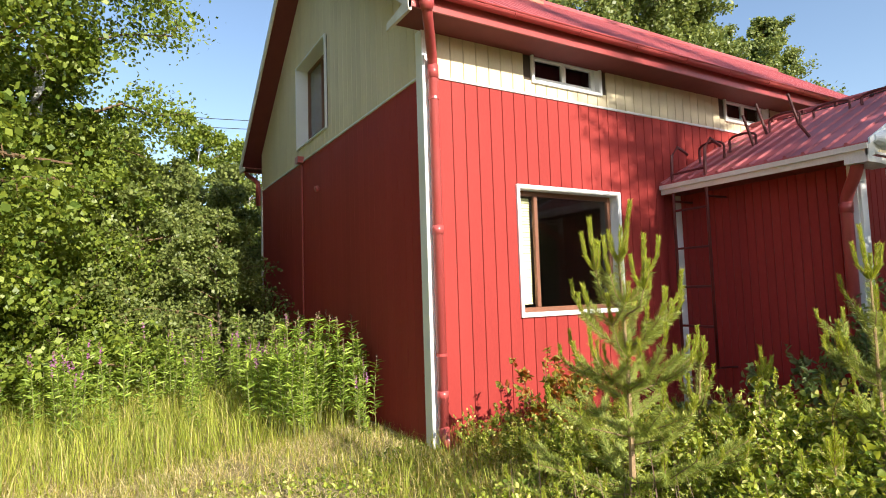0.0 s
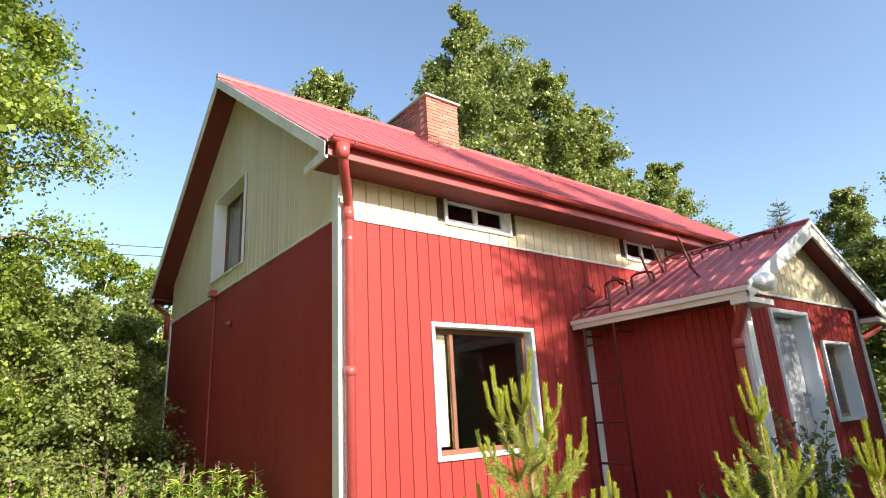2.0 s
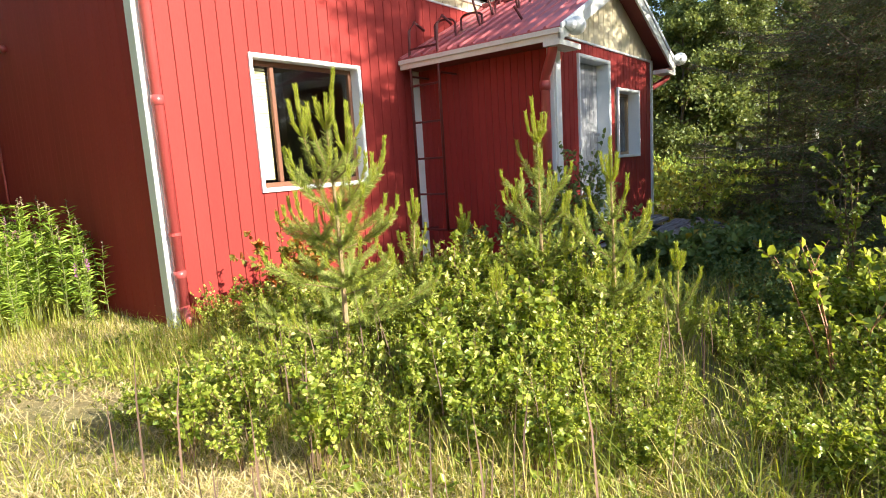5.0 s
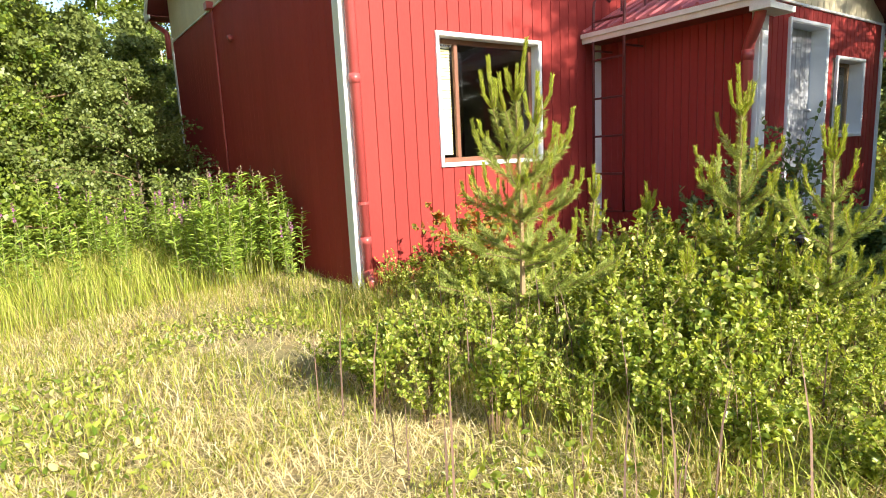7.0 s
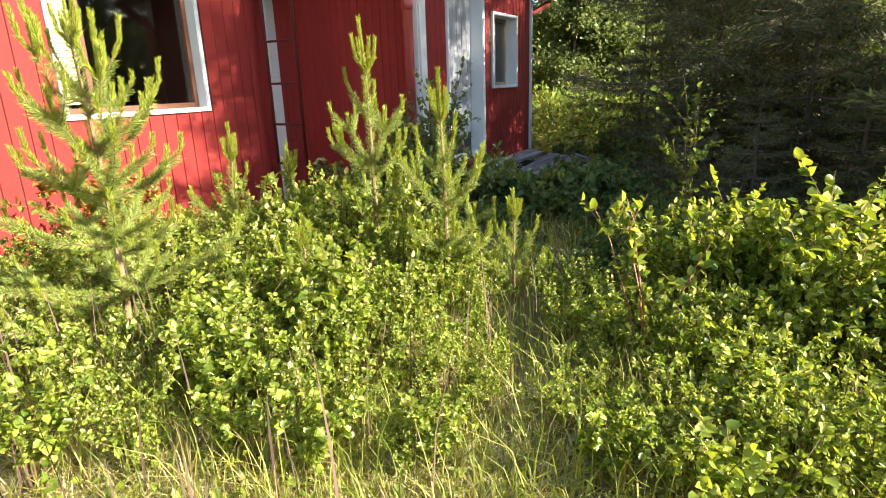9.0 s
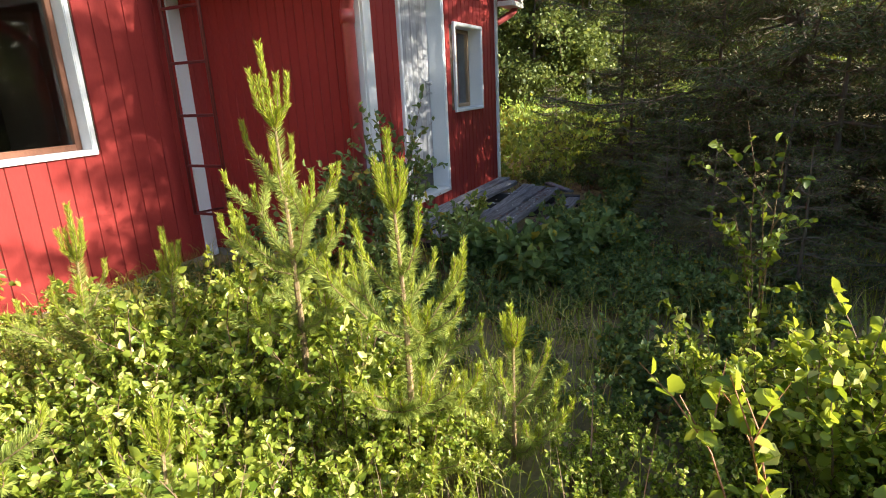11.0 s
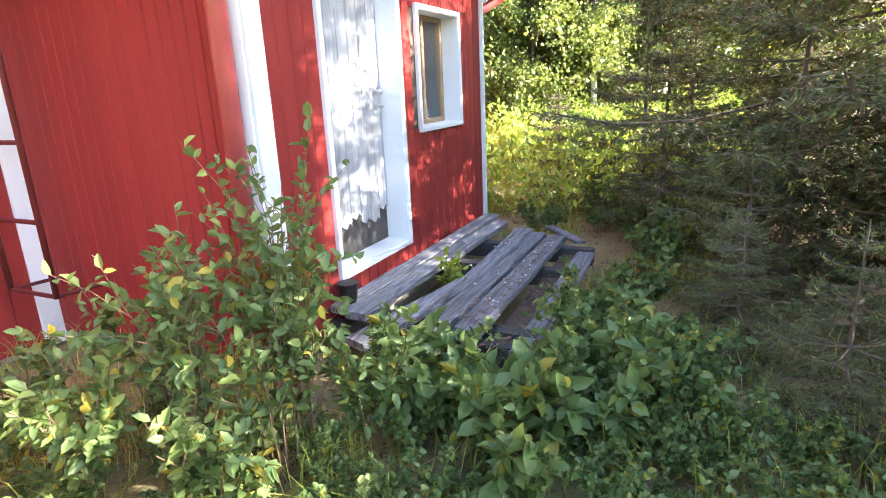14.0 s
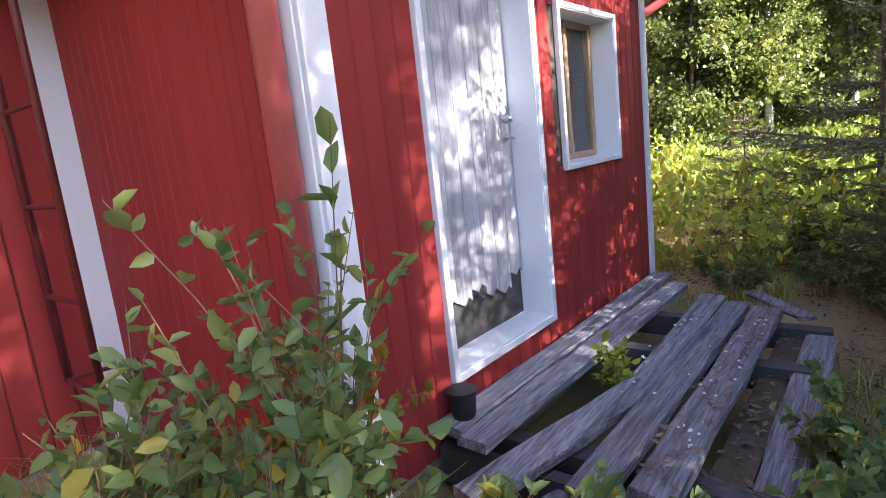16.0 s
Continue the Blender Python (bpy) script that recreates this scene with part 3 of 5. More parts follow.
# ---- windows and door ----
def window(name, axis, plane, into, hole, depth, label, trim_w=0.035, frame_mat=WHITE, mullions=(), frame_w=0.05, trim_mat=WHITE):
    """White reveal lining and narrow face trim in an opening, a sash frame at the back with its pane."""
    a0, a1, z0, z1 = hole
    w = tagged(empty(name), label, "window", kind="structure")

    def bx(s, p0, p1, d0, d1, q0, q1):
        lo, hi = sorted((plane + into * d0, plane + into * d1))
        return s.box(p0, p1, lo, hi, q0, q1) if axis == "x" else s.box(lo, hi, p0, p1, q0, q1)

    t = 0.012
    for nm, b in (("reveal", (a0 - 0.001, a0 + t, z0, z1)), ("reveal", (a1 - t, a1 + 0.001, z0, z1)), ("head", (a0 + t, a1 - t, z1 - t, z1)), ("window_sill", (a0 + t, a1 - t, z0, z0 + t))):
        part(nm, bx(Shape(), b[0], b[1], -0.03, depth, b[2], b[3]), trim_mat, w)
    for b in ((a0 - trim_w, a0 + 0.006, z0 - trim_w, z1 + trim_w), (a1 - 0.006, a1 + trim_w, z0 - trim_w, z1 + trim_w), (a0 + 0.006, a1 - 0.006, z1 - 0.006, z1 + trim_w), (a0 + 0.006, a1 - 0.006, z0 - trim_w, z0 + 0.006)):
        bevel(part("face_trim", bx(Shape(), b[0], b[1], -0.04, -0.003, b[2], b[3]), trim_mat, w), 0.004, 1)
    i0, i1, j0, j1 = a0 + t, a1 - t, z0 + t, z1 - t
    edges = [i0, *mullions, i1]
    s = Shape()
    bx(s, i0, i0 + frame_w, depth - 0.05, depth, j0, j1), bx(s, i1 - frame_w, i1, depth - 0.05, depth, j0, j1)
    bx(s, i0 + frame_w, i1 - frame_w, depth - 0.05, depth, j1 - frame_w, j1), bx(s, i0 + frame_w, i1 - frame_w, depth - 0.05, depth, j0, j0 + frame_w)
    for m in mullions:
        bx(s, m - frame_w / 2, m + frame_w / 2, depth - 0.05, depth, j0 + frame_w, j1 - frame_w)
    bevel(part("window_frame", s, frame_mat, w), 0.006, 1)
    for k in range(len(edges) - 1):
        p0 = edges[k] + (frame_w if k == 0 else frame_w / 2)
        p1 = edges[k + 1] - (frame_w if k == len(edges) - 2 else frame_w / 2)
        g = part("pane", bx(Shape(), p0, p1, depth - 0.028, depth - 0.022, j0 + frame_w, j1 - frame_w), GLASS, w)
        g.visible_shadow = False
    return w


w1 = window("window_1", "x", HY0, 1, WIN_BIG, 0.15, "large white-lined window with a brown sash and a cream blind", frame_mat=BROWN_WOOD, mullions=(4.86,), frame_w=0.055)
for i in range(40):
    z = 1.30 + i * 0.031
    part("blind_slat", Shape().prism([(4.60, HY0 + 0.19, z), (4.60, HY0 + 0.208, z + 0.026), (4.60, HY0 + 0.208, z + 0.0285), (4.60, HY0 + 0.19, z + 0.0025)], (0.235, 0, 0)), BLIND, w1)
window("window_2", "x", HY0, 1, WIN_U1, 0.09, "low white attic window with two dark panes", trim_w=0.03, mullions=(5.34,), frame_w=0.07)
window("window_3", "x", HY0, 1, WIN_U2, 0.09, "low white attic window above the porch roof", trim_w=0.03, mullions=(8.97,), frame_w=0.07)
window("window_4", "y", HX0, 1, WIN_GABLE, 0.22, "deep white-lined gable window with dark panes", trim_w=0.02, frame_mat=BROWN_WOOD, mullions=(9.55,), frame_w=0.05)
w5 = window("window_5", "x", PY0, 1, WIN_PORCH, 0.19, "small porch window with a bare wood sash and torn paper behind", trim_w=0.03, frame_mat=BARE_WOOD, mullions=(9.70,), frame_w=0.045)
rng = np.random.default_rng(3)
cs = Shape()
cols = 14
for j in range(15):
    for i in range(cols):
        a = i / (cols - 1)
        cs.v.append((9.42 + 0.42 * a + 0.02 * math.sin(j * 0.9), PY0 + 0.24 + 0.035 * math.sin(a * 17 + j * 0.35) + 0.02 * rng.random(), 1.35 + 0.88 * j / 14 * (0.92 + 0.08 * math.sin(i * 1.7))))
for j in range(14):
    for i in range(cols - 1):
        if not (j < 5 and i < 4) and not (j > 10 and 3 < i < 6):
            cs.f.append((j * cols + i, j * cols + i + 1, (j + 1) * cols + i + 1, (j + 1) * cols + i))
part("torn_paper", cs, CURTAIN, w5, "creased torn beige paper", smooth=True)
part("glass_shard", Shape().prism([(9.62, PY0 + 0.182, 1.30), (9.84, PY0 + 0.182, 1.30), (9.80, PY0 + 0.182, 1.50), (9.72, PY0 + 0.182, 1.42)], (0, 0.004, 0)), GLASS, w5)

door = tagged(empty("door_1"), "closed porch door of weathered grey boards in a deep white frame", "door", kind="structure")
a0, a1, z0, z1 = DOOR
DD = 0.22
for b in ((a0 - 0.001, a0 + 0.014, z0, z1), (a1 - 0.014, a1 + 0.001, z0, z1), (a0 + 0.014, a1 - 0.014, z1 - 0.014, z1)):
    part("reveal", Shape().box(b[0], b[1], PY0 - 0.03, PY0 + DD, b[2], b[3]), WHITE, door)
part("threshold", Shape().box(a0 + 0.014, a1 - 0.014, PY0 - 0.03, PY0 + DD, z0, z0 + 0.014), WHITE, door, "white sheet-metal threshold")
for b in ((a0 - 0.035, a0 + 0.006, z0 - 0.035, z1 + 0.035), (a1 - 0.006, a1 + 0.035, z0 - 0.035, z1 + 0.035), (a0 + 0.006, a1 - 0.006, z1 - 0.006, z1 + 0.035), (a0 + 0.006, a1 - 0.006, z0 - 0.035, z0 + 0.006)):
    bevel(part("face_trim", Shape().box(b[0], b[1], PY0 - 0.042, PY0 - 0.003, b[2], b[3]), WHITE, door), 0.004, 1)
part("leaf", Shape().box(a0 + 0.014, a1 - 0.014, PY0 + 0.17, PY0 + 0.21, z0 + 0.014, z1 - 0.014), DARK_BOARD, door, "dark grey door panel bare at the bottom")
bw = (a1 - a0 - 0.03) / 7
for i in range(7):
    x = a0 + 0.015 + i * bw
    zb = z0 + 0.24 + 0.05 * rng.random() - 0.02 * (i % 3)
    s = Shape().prism([(x + 0.002, PY0 + 0.152, zb + 0.02), (x + bw * 0.45, PY0 + 0.152, zb - 0.012), (x + bw * 0.75, PY0 + 0.152, zb + 0.025), (x + bw - 0.002, PY0 + 0.152, zb), (x + bw - 0.002, PY0 + 0.152, z1 - 0.02), (x + 0.002, PY0 + 0.152, z1 - 0.02)], (0, 0.017, 0))
    part("door_board", s, DOOR_WOOD, door)
lock = part("lock_plate", Shape().box(8.79, 8.83, PY0 + 0.142, PY0 + 0.151, 1.50, 1.66), STEEL, door, "steel hasp and lock")
part("door_handle", Shape().tube([(8.81, PY0 + 0.142, 1.63), (8.81, PY0 + 0.11, 1.63)], 0.014, 10).ball((8.81, PY0 + 0.10, 1.63), 0.024, 6, 10).tube([(8.81, PY0 + 0.142, 1.53), (8.81, PY0 + 0.115, 1.53), (8.86, PY0 + 0.11, 1.52)], 0.009, 8), STEEL, lock)

# ---- porch roof ----
proof = tagged(empty("porch_roof"), "red ribbed metal gable roof of the porch with dark climbing hoops", "roof", kind="structure")
PE0, PE1, PYV = 6.88, 11.18, 3.36
for xe, sgn in ((PE0, 1), (PE1, -1)):
    ys = np.linspace(PYV, HY0 - 0.02, 4)
    for i in range(3):
        s = Shape()
        sec = ribbed(ys[i], ys[i + 1], 0.205, 0.05, 0.025)
        k = len(sec)
        v = [(x, y, porch_z(x) + h) for x in (xe, P_RIDGE_X) for y, h in sec] + [(x, y, porch_z(x) - 0.02) for x in (xe, P_RIDGE_X) for y, h in sec]
        f = []
        for q in range(k - 1):
            f += [(q, k + q, k + q + 1, q + 1), (2 * k + q, 2 * k + q + 1, 3 * k + q + 1, 3 * k + q), (q, q + 1, 2 * k + q + 1, 2 * k + q), (k + q, 3 * k + q, 3 * k + q + 1, k + q + 1)]
        f += [(0, 2 * k, 3 * k, k), (k - 1, 2 * k - 1, 4 * k - 1, 3 * k - 1)]
        part("roof_sheet", s.add(v, f), RED_ROOF, proof)
    lo, hi = sorted((xe, xe + sgn * 0.028))
    part("fascia", Shape().box(lo, hi, PYV, HY0 - 0.04, porch_z(xe) - 0.14, porch_z(xe) - 0.025), WHITE_WOOD, proof, "weathered white fascia board")
    lo, hi = sorted((xe - sgn * 0.03, xe))
    part("drip_board", Shape().box(lo, hi, PYV - 0.01, HY0 - 0.04, porch_z(xe) - 0.075, porch_z(xe) - 0.02), WHITE_WOOD, proof)
    xw = PX0 if sgn > 0 else PX1
    lo, hi = sorted((xe + sgn * 0.03, xw))
    part("eave_soffit", Shape().box(lo, hi, PYV + 0.03, HY0 - 0.04, porch_z(xe) - 0.13, porch_z(xe) - 0.11), SOFFIT, proof)
    part("bargeboard", Shape().prism([(xe, PYV - 0.012, porch_z(xe) - 0.02), (P_RIDGE_X, PYV - 0.012, P_RIDGE_Z - 0.02), (P_RIDGE_X, PYV - 0.012, P_RIDGE_Z - 0.19), (xe, PYV - 0.012, porch_z(xe) - 0.17)][::sgn], (0, 0.03, 0)), WHITE_WOOD, proof, "weathered white bargeboard")
    part("verge_flashing", Shape().prism([(xe, PYV - 0.03, porch_z(xe) + 0.028), (P_RIDGE_X, PYV - 0.03, P_RIDGE_Z + 0.028), (P_RIDGE_X, PYV - 0.03, P_RIDGE_Z - 0.03), (xe, PYV - 0.03, porch_z(xe) - 0.03)][::sgn], (0, 0.016, 0)), WHITE, proof, "white verge flashing")
    lo, hi = sorted((xe - sgn * 0.02, xw + sgn * 0.12))
    part("eave_end", Shape().box(lo, hi, PYV - 0.01, PYV + 0.2, porch_z(xe) - 0.20, porch_z(xe) - 0.14), WHITE_WOOD, proof, "white boxed end of the eave")
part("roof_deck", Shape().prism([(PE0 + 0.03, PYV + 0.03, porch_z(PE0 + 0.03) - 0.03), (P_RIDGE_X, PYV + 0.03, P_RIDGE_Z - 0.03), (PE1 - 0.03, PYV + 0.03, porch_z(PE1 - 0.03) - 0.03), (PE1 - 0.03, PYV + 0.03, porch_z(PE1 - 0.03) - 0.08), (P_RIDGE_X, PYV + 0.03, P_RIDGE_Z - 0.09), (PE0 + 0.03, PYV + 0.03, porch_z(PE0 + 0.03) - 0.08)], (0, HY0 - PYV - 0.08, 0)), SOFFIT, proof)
part("ridge_cap", Shape().tube([(P_RIDGE_X, PYV - 0.02, P_RIDGE_Z + 0.01), (P_RIDGE_X, HY0 - 0.02, P_RIDGE_Z + 0.01)], 0.05, 8), RED_ROOF, proof)
for y in np.arange(PYV + 0.3, HY0 - 0.3, 0.42):
    part("ridge_lug", Shape().box(P_RIDGE_X - 0.16, P_RIDGE_X - 0.12, y, y + 0.03, porch_z(P_RIDGE_X - 0.14), porch_z(P_RIDGE_X - 0.14) + 0.07), DARK_RED, proof)


def roof_hoop(x, y, w, h, lean=0.0):
    """A bent round bar standing on the porch roof."""
    z = porch_z(x)
    pts = [(x, y, z)]
    for q in np.linspace(0, math.pi, 8):
        pts.append((x - lean - 0.03 * math.sin(q), y + w / 2 - w / 2 * math.cos(q), z + h * (0.75 + 0.25 * math.sin(q))))
    pts.append((x, y + w, z))
    part("roof_hoop", Shape().tube(pts, 0.016, 6), DARK_RED, proof, "bent dark bar")


for x, y, w, h in ((8.55, 3.62, 0.45, 0.13), (8.45, 4.16, 0.42, 0.15), (8.35, 4.7, 0.40, 0.2), (7.75, 4.95, 0.36, 0.2), (7.45, 5.2, 0.36, 0.26)):
    roof_hoop(x, y, w, h)
for x, y in ((8.35, 4.72), (8.3, 5.12), (7.7, 4.95), (7.55, 4.2)):
    part("roof_bar", Shape().tube([(x, y, porch_z(x)), (x - 0.12, y + 0.05, porch_z(x) + (0.42 if x > 7.6 else 0.16))], 0.018, 6), DARK_RED, proof)
part("safety_cable", Shape().tube([(8.6, PYV + 0.1, porch_z(8.6) + 0.12), (8.7, 4.2, porch_z(8.6) + 0.10), (8.5, 5.0, porch_z(8.5) + 0.1)], 0.008, 4), CABLE, proof)

dpp = downpipe(swan((6.98, 3.50, porch_z(PE0) - 0.10), (7.205, 3.73, 2.25), (7.205, 3.73, 0.0)), 0.058, "red metal downpipe at the porch corner", joints=[((7.205, 3.73, 2.16), (7.205, 3.73, 2.27))])
downpipe(swan((11.1, 3.45, porch_z(PE1) - 0.12), (10.88, 3.74, 2.32), (10.88, 3.74, 0.0)), 0.048, "red metal downpipe at the far porch corner")


def globe_lamp(x, y, z):
    l = tagged(empty("globe_lamp", (x, y, z)), "unlit white globe lamp on the porch eave corner", "lamp", "porch lamps")
    part("globe", Shape().ball((0.05, -0.02, 0.0), 0.115, 12, 20, 0.92), GLOBE, l, smooth=True)
    part("holder", Shape().tube([(-0.16, 0.02, 0.0), (-0.10, 0.0, 0.0), (-0.05, 0, 0)], [0.035, 0.06, 0.075], 12), WHITE, l, "white bracket")
    return l


globe_lamp(7.14, PYV - 0.04, 2.83)
globe_lamp(11.22, PYV - 0.04, 2.86)

# ---- ladder between the porch and the house wall ----
lad = tagged(empty("wall_ladder"), "dark red steel ladder standing off the porch wall", "ladder")
LX, LY0, LY1 = 6.90, 5.11, 5.59
for y in (LY0, LY1):
    part("rail", Shape().tube([(LX, y, 0.45), (LX, y, 2.9), (LX + 0.02, y, 3.15), (LX + 0.14, y, 3.28), (LX + 0.34, y, 3.2)], 0.019, 8), DARK_RED, lad, smooth=True)
    part("standoff", Shape().tube([(LX, y, 0.46), (PX0 - 0.01, y, 0.44)], 0.014, 6), DARK_RED, lad)
    part("standoff", Shape().tube([(LX, y, 2.55), (PX0 - 0.01, y, 2.55)], 0.014, 6), DARK_RED, lad)
for z in (0.46, 0.95, 1.44, 1.93, 2.42, 2.9):
    part("rung", Shape().tube([(LX, LY0, z), (LX, LY1, z)], 0.015, 8), DARK_RED, lad)

# ---- gable fittings ----
tagged(part("wall_vent", Shape().tube([(HX0 - 0.017, 9.2, 3.12), (HX0 - 0.07, 9.2, 3.10)], 0.045, 10), RED_TRIM, smooth=True), "small round vent on the gable wall", "vent")
cond = tagged(empty("wall_conduit"), "red box and thin conduit running down the gable", "conduit")
part("box", Shape().box(HX0 - 0.12, HX0 - 0.018, 9.95, 10.12, BAND_Z - 0.02, BAND_Z + 0.08), RED_TRIM, cond)
part("conduit_pipe", Shape().tube([(HX0 - 0.03, 10.03, BAND_Z - 0.02), (HX0 - 0.03, 10.03, 0.4)], 0.014, 6), RED_TRIM, cond)

# ---- chimney of single bricks ----
chim = tagged(empty("chimney"), "square red brick chimney with a thin cap", "chimney", kind="structure")
CX0, CX1, CY0, CY1, CZ1 = 6.98, 7.80, 8.93, 10.43, 7.98
part("core", Shape().box(CX0 + 0.012, CX1 - 0.012, CY0 + 0.012, CY1 - 0.012, 6.6, CZ1), MORTAR, chim)
bevel(part("cap", Shape().box(CX0 - 0.05, CX1 + 0.05, CY0 - 0.05, CY1 + 0.05, CZ1, CZ1 + 0.05), CONCRETE, chim, "thin grey cap"))
brick_meshes = {}


def brick(x0, x1, y0, y1, z0, z1):
    key = (round(x1 - x0, 3), round(y1 - y0, 3))
    if key not in brick_meshes:
        me = bpy.data.meshes.new("brick")
        s = Shape().box(0, x1 - x0, 0, y1 - y0, 0, z1 - z0)
        me.from_pydata(s.v, [], s.f)
        me.materials.append(BRICK)
        brick_meshes[key] = me
    ob = new("brick", brick_meshes[key])
    ob.parent, ob.location = chim, (x0 + random.uniform(-0.003, 0.003), y0 + random.uniform(-0.003, 0.003), z0)


row, z = 0, 6.66
while z < CZ1 - 0.03:
    for k in range(3):
        off = 0.137 if row % 2 else 0.0
        x0 = CX0 + k * 0.274
        if row % 2 and k == 2:
            brick(CX0, CX0 + 0.125, CY0, CY0 + 0.12, z, z + 0.062)
            brick(CX1 - 0.13, CX1, CY0, CY0 + 0.12, z, z + 0.062)
        else:
            brick(x0 + off, x0 + off + 0.262, CY0, CY0 + 0.12, z, z + 0.062)
    for k in range(5):
        y0 = CY0 + 0.13 + (0.135 if row % 2 else 0.0) + k * 0.274
        if y0 + 0.262 < CY1:
            brick(CX0, CX0 + 0.12, y0, y0 + 0.262, z, z + 0.062)
    z += 0.074
    row += 1

# ---- ground ----
def ground_z(x, y):
    dip = 0.32 if 7.9 < x < 10.4 and 2.4 < y < 3.6 else 0.0
    return -dip - 0.10 * min(1.0, max(0.0, (y - 3.8) / 1.6)) + 0.05 * noise.noise(Vector((x * 0.35, y * 0.35, 0))) + 0.03 * noise.noise(Vector((x * 1.3, y * 1.3, 2)))


gs = Shape()
gx = np.concatenate([[-900, -250, -90, -40, -22], np.arange(-14, 26.1, 0.5), [34, 55, 120, 300, 900]])
gy = np.concatenate([[-900, -250, -90, -40, -22], np.arange(-10, 26.1, 0.5), [34, 55, 120, 300, 900]])
for y in gy:
    for x in gx:
        gs.v.append((x, y, ground_z(x, y) if abs(x) < 40 and abs(y) < 40 else 0.0))
w = len(gx)
gs.f = [(j * w + i, j * w + i + 1, (j + 1) * w + i + 1, (j + 1) * w + i) for j in range(len(gy) - 1) for i in range(w - 1)]
tagged(part("ground", gs, SOIL, smooth=True), "rough soil with litter under grass and shrubs", "ground", kind="structure")
# invented partitions in the darkened colour, to keep the windows dark
part_in = tagged(part("wall_inside", Shape().box(HX0 + T, HX1 - T, 8.2, 8.32, 0.3, 2.95).box(6.75, 6.87, HY0 + T, 8.2, 0.3, 2.95), INSIDE), "added dark partitions that close off the view through the windows", "wall", kind="structure")

# ---- rotten deck before the porch door ----
deck = tagged(empty("deck"), "rotten low deck of loose grey planks before the porch door", "deck")


def plank(p, q, width, z0, z1, thick=0.05, mat=GREY_WOOD, sag=0.0):
    """One weathered plank between two ends, with uneven edges and broken ends."""
    p, q = Vector((*p, z0)), Vector((*q, z1))
    d = (q - p).normalized()
    c = Vector((-d.y, d.x, 0))
    n, sh = 9, Shape()
    for i in range(n):
        u = i / (n - 1)
        m = p.lerp(q, u) - Vector((0, 0, sag * math.sin(math.pi * u)))
        j = [random.uniform(-0.008, 0.008) for _ in range(4)]
        w = width / 2
        e = d * (random.uniform(-0.05, 0.05) if i in (0, n - 1) else 0)
        for a, b in ((-w + j[0], -thick), (-w + j[1], -0.008), (-w + 0.012 + j[1], 0), (w - 0.012 + j[2], 0.004 * random.random()), (w + j[2], -0.008), (w + j[3], -thick)):
            sh.v.append(tuple(m + c * a + Vector((0, 0, b)) + e * (1 if a > 0 else 0.3)))
    for i in range(n - 1):
        for k in range(6):
            sh.f.append((i * 6 + k, i * 6 + (k + 1) % 6, i * 6 + 6 + (k + 1) % 6, i * 6 + 6 + k))
    sh.f += [tuple(range(6))[::-1], tuple(range(n * 6 - 6, n * 6))]
    ob = part("plank", sh, mat, deck)
    return ob


plank((7.70, 3.53), (10.66, 3.50), 0.15, 0.275, 0.275)
plank((7.66, 3.37), (10.36, 3.30), 0.155, 0.28, 0.27)
plank((8.62, 2.98), (10.12, 2.98), 0.16, 0.20, 0.27)
plank((7.40, 3.22), (8.62, 2.93), 0.17, 0.22, 0.25)
plank((7.58, 2.80), (10.02, 2.80), 0.15, 0.275, 0.27)
plank((7.62, 2.60), (9.92, 2.60), 0.17, 0.275, 0.27)
plank((7.70, 2.27), (9.70, 2.29), 0.16, 0.16, 0.20)
plank((7.60, 2.98), (8.35, 2.93), 0.13, 0.08, 0.10)
plank((7.45, 3.02), (7.95, 2.88), 0.12, 0.14, 0.12)
plank((9.85, 2.35), (10.25, 2.75), 0.10, 0.25, 0.28, 0.03)
for x in (7.95, 9.15, 9.8):
    part("bearer", Shape().box(x - 0.05, x + 0.05, 2.24, 3.6, 0.06, 0.20 if x > 9 else 0.17), DARK_BOARD, deck, "dark half-buried bearer")
part("bearer", Shape().box(7.72, 7.79, 2.3, 3.6, -0.02, 0.16), DARK_BOARD, deck)
lit = Shape()
for i in range(420):
    x, y = random.uniform(7.7, 9.9), random.uniform(2.18, 2.72)
    z, a, r = (0.29 if 2.52 < y < 2.68 else 0.15) + random.uniform(0, 0.02), random.uniform(0, 6.3), random.uniform(0.012, 0.035)
    lit.add([(x + r * math.cos(a), y + r * math.sin(a), z), (x - r * 0.4 * math.sin(a), y + r * 0.4 * math.cos(a), z + 0.006), (x - r * math.cos(a), y - r * math.sin(a), z + 0.003), (x + r * 0.4 * math.sin(a), y - r * 0.4 * math.cos(a), z + 0.002)], [(0, 1, 2, 3)])
tagged(part("leaf_litter", lit, L_DEAD), "brown leaf litter lying on the deck", "litter", kind="stuff")
tagged(part("litter_bed", Shape().box(7.75, 9.8, 2.36, 2.51, 0.05, 0.14), material("decayed_litter", (0.06, 0.04, 0.028), (0.14, 0.085, 0.055), 0.95, 14, 0.9)), "decayed brown litter between the planks", "litter", kind="stuff")
flakes = Shape()
for i in range(45):
    x, y = random.uniform(8.0, 9.9), random.choice((2.80, 2.60, 2.60, 2.98)) + random.uniform(-0.07, 0.07)
    a, q = random.uniform(0, 6.3), random.uniform(0.006, 0.02)
    flakes.prism([(x + q * math.cos(a + b), y + q * 0.6 * math.sin(a + b), 0.279) for b in (0, 1.4, 2.9, 4.6)], (0, 0, 0.003))
tagged(part("paint_flakes", flakes, WHITE_WOOD), "pale flakes of paint scattered on the deck planks", "flakes", kind="stuff")
tub = tagged(empty("tub", (7.83, 3.52, 0.276)), "small black plastic tub standing on the deck", "tub")
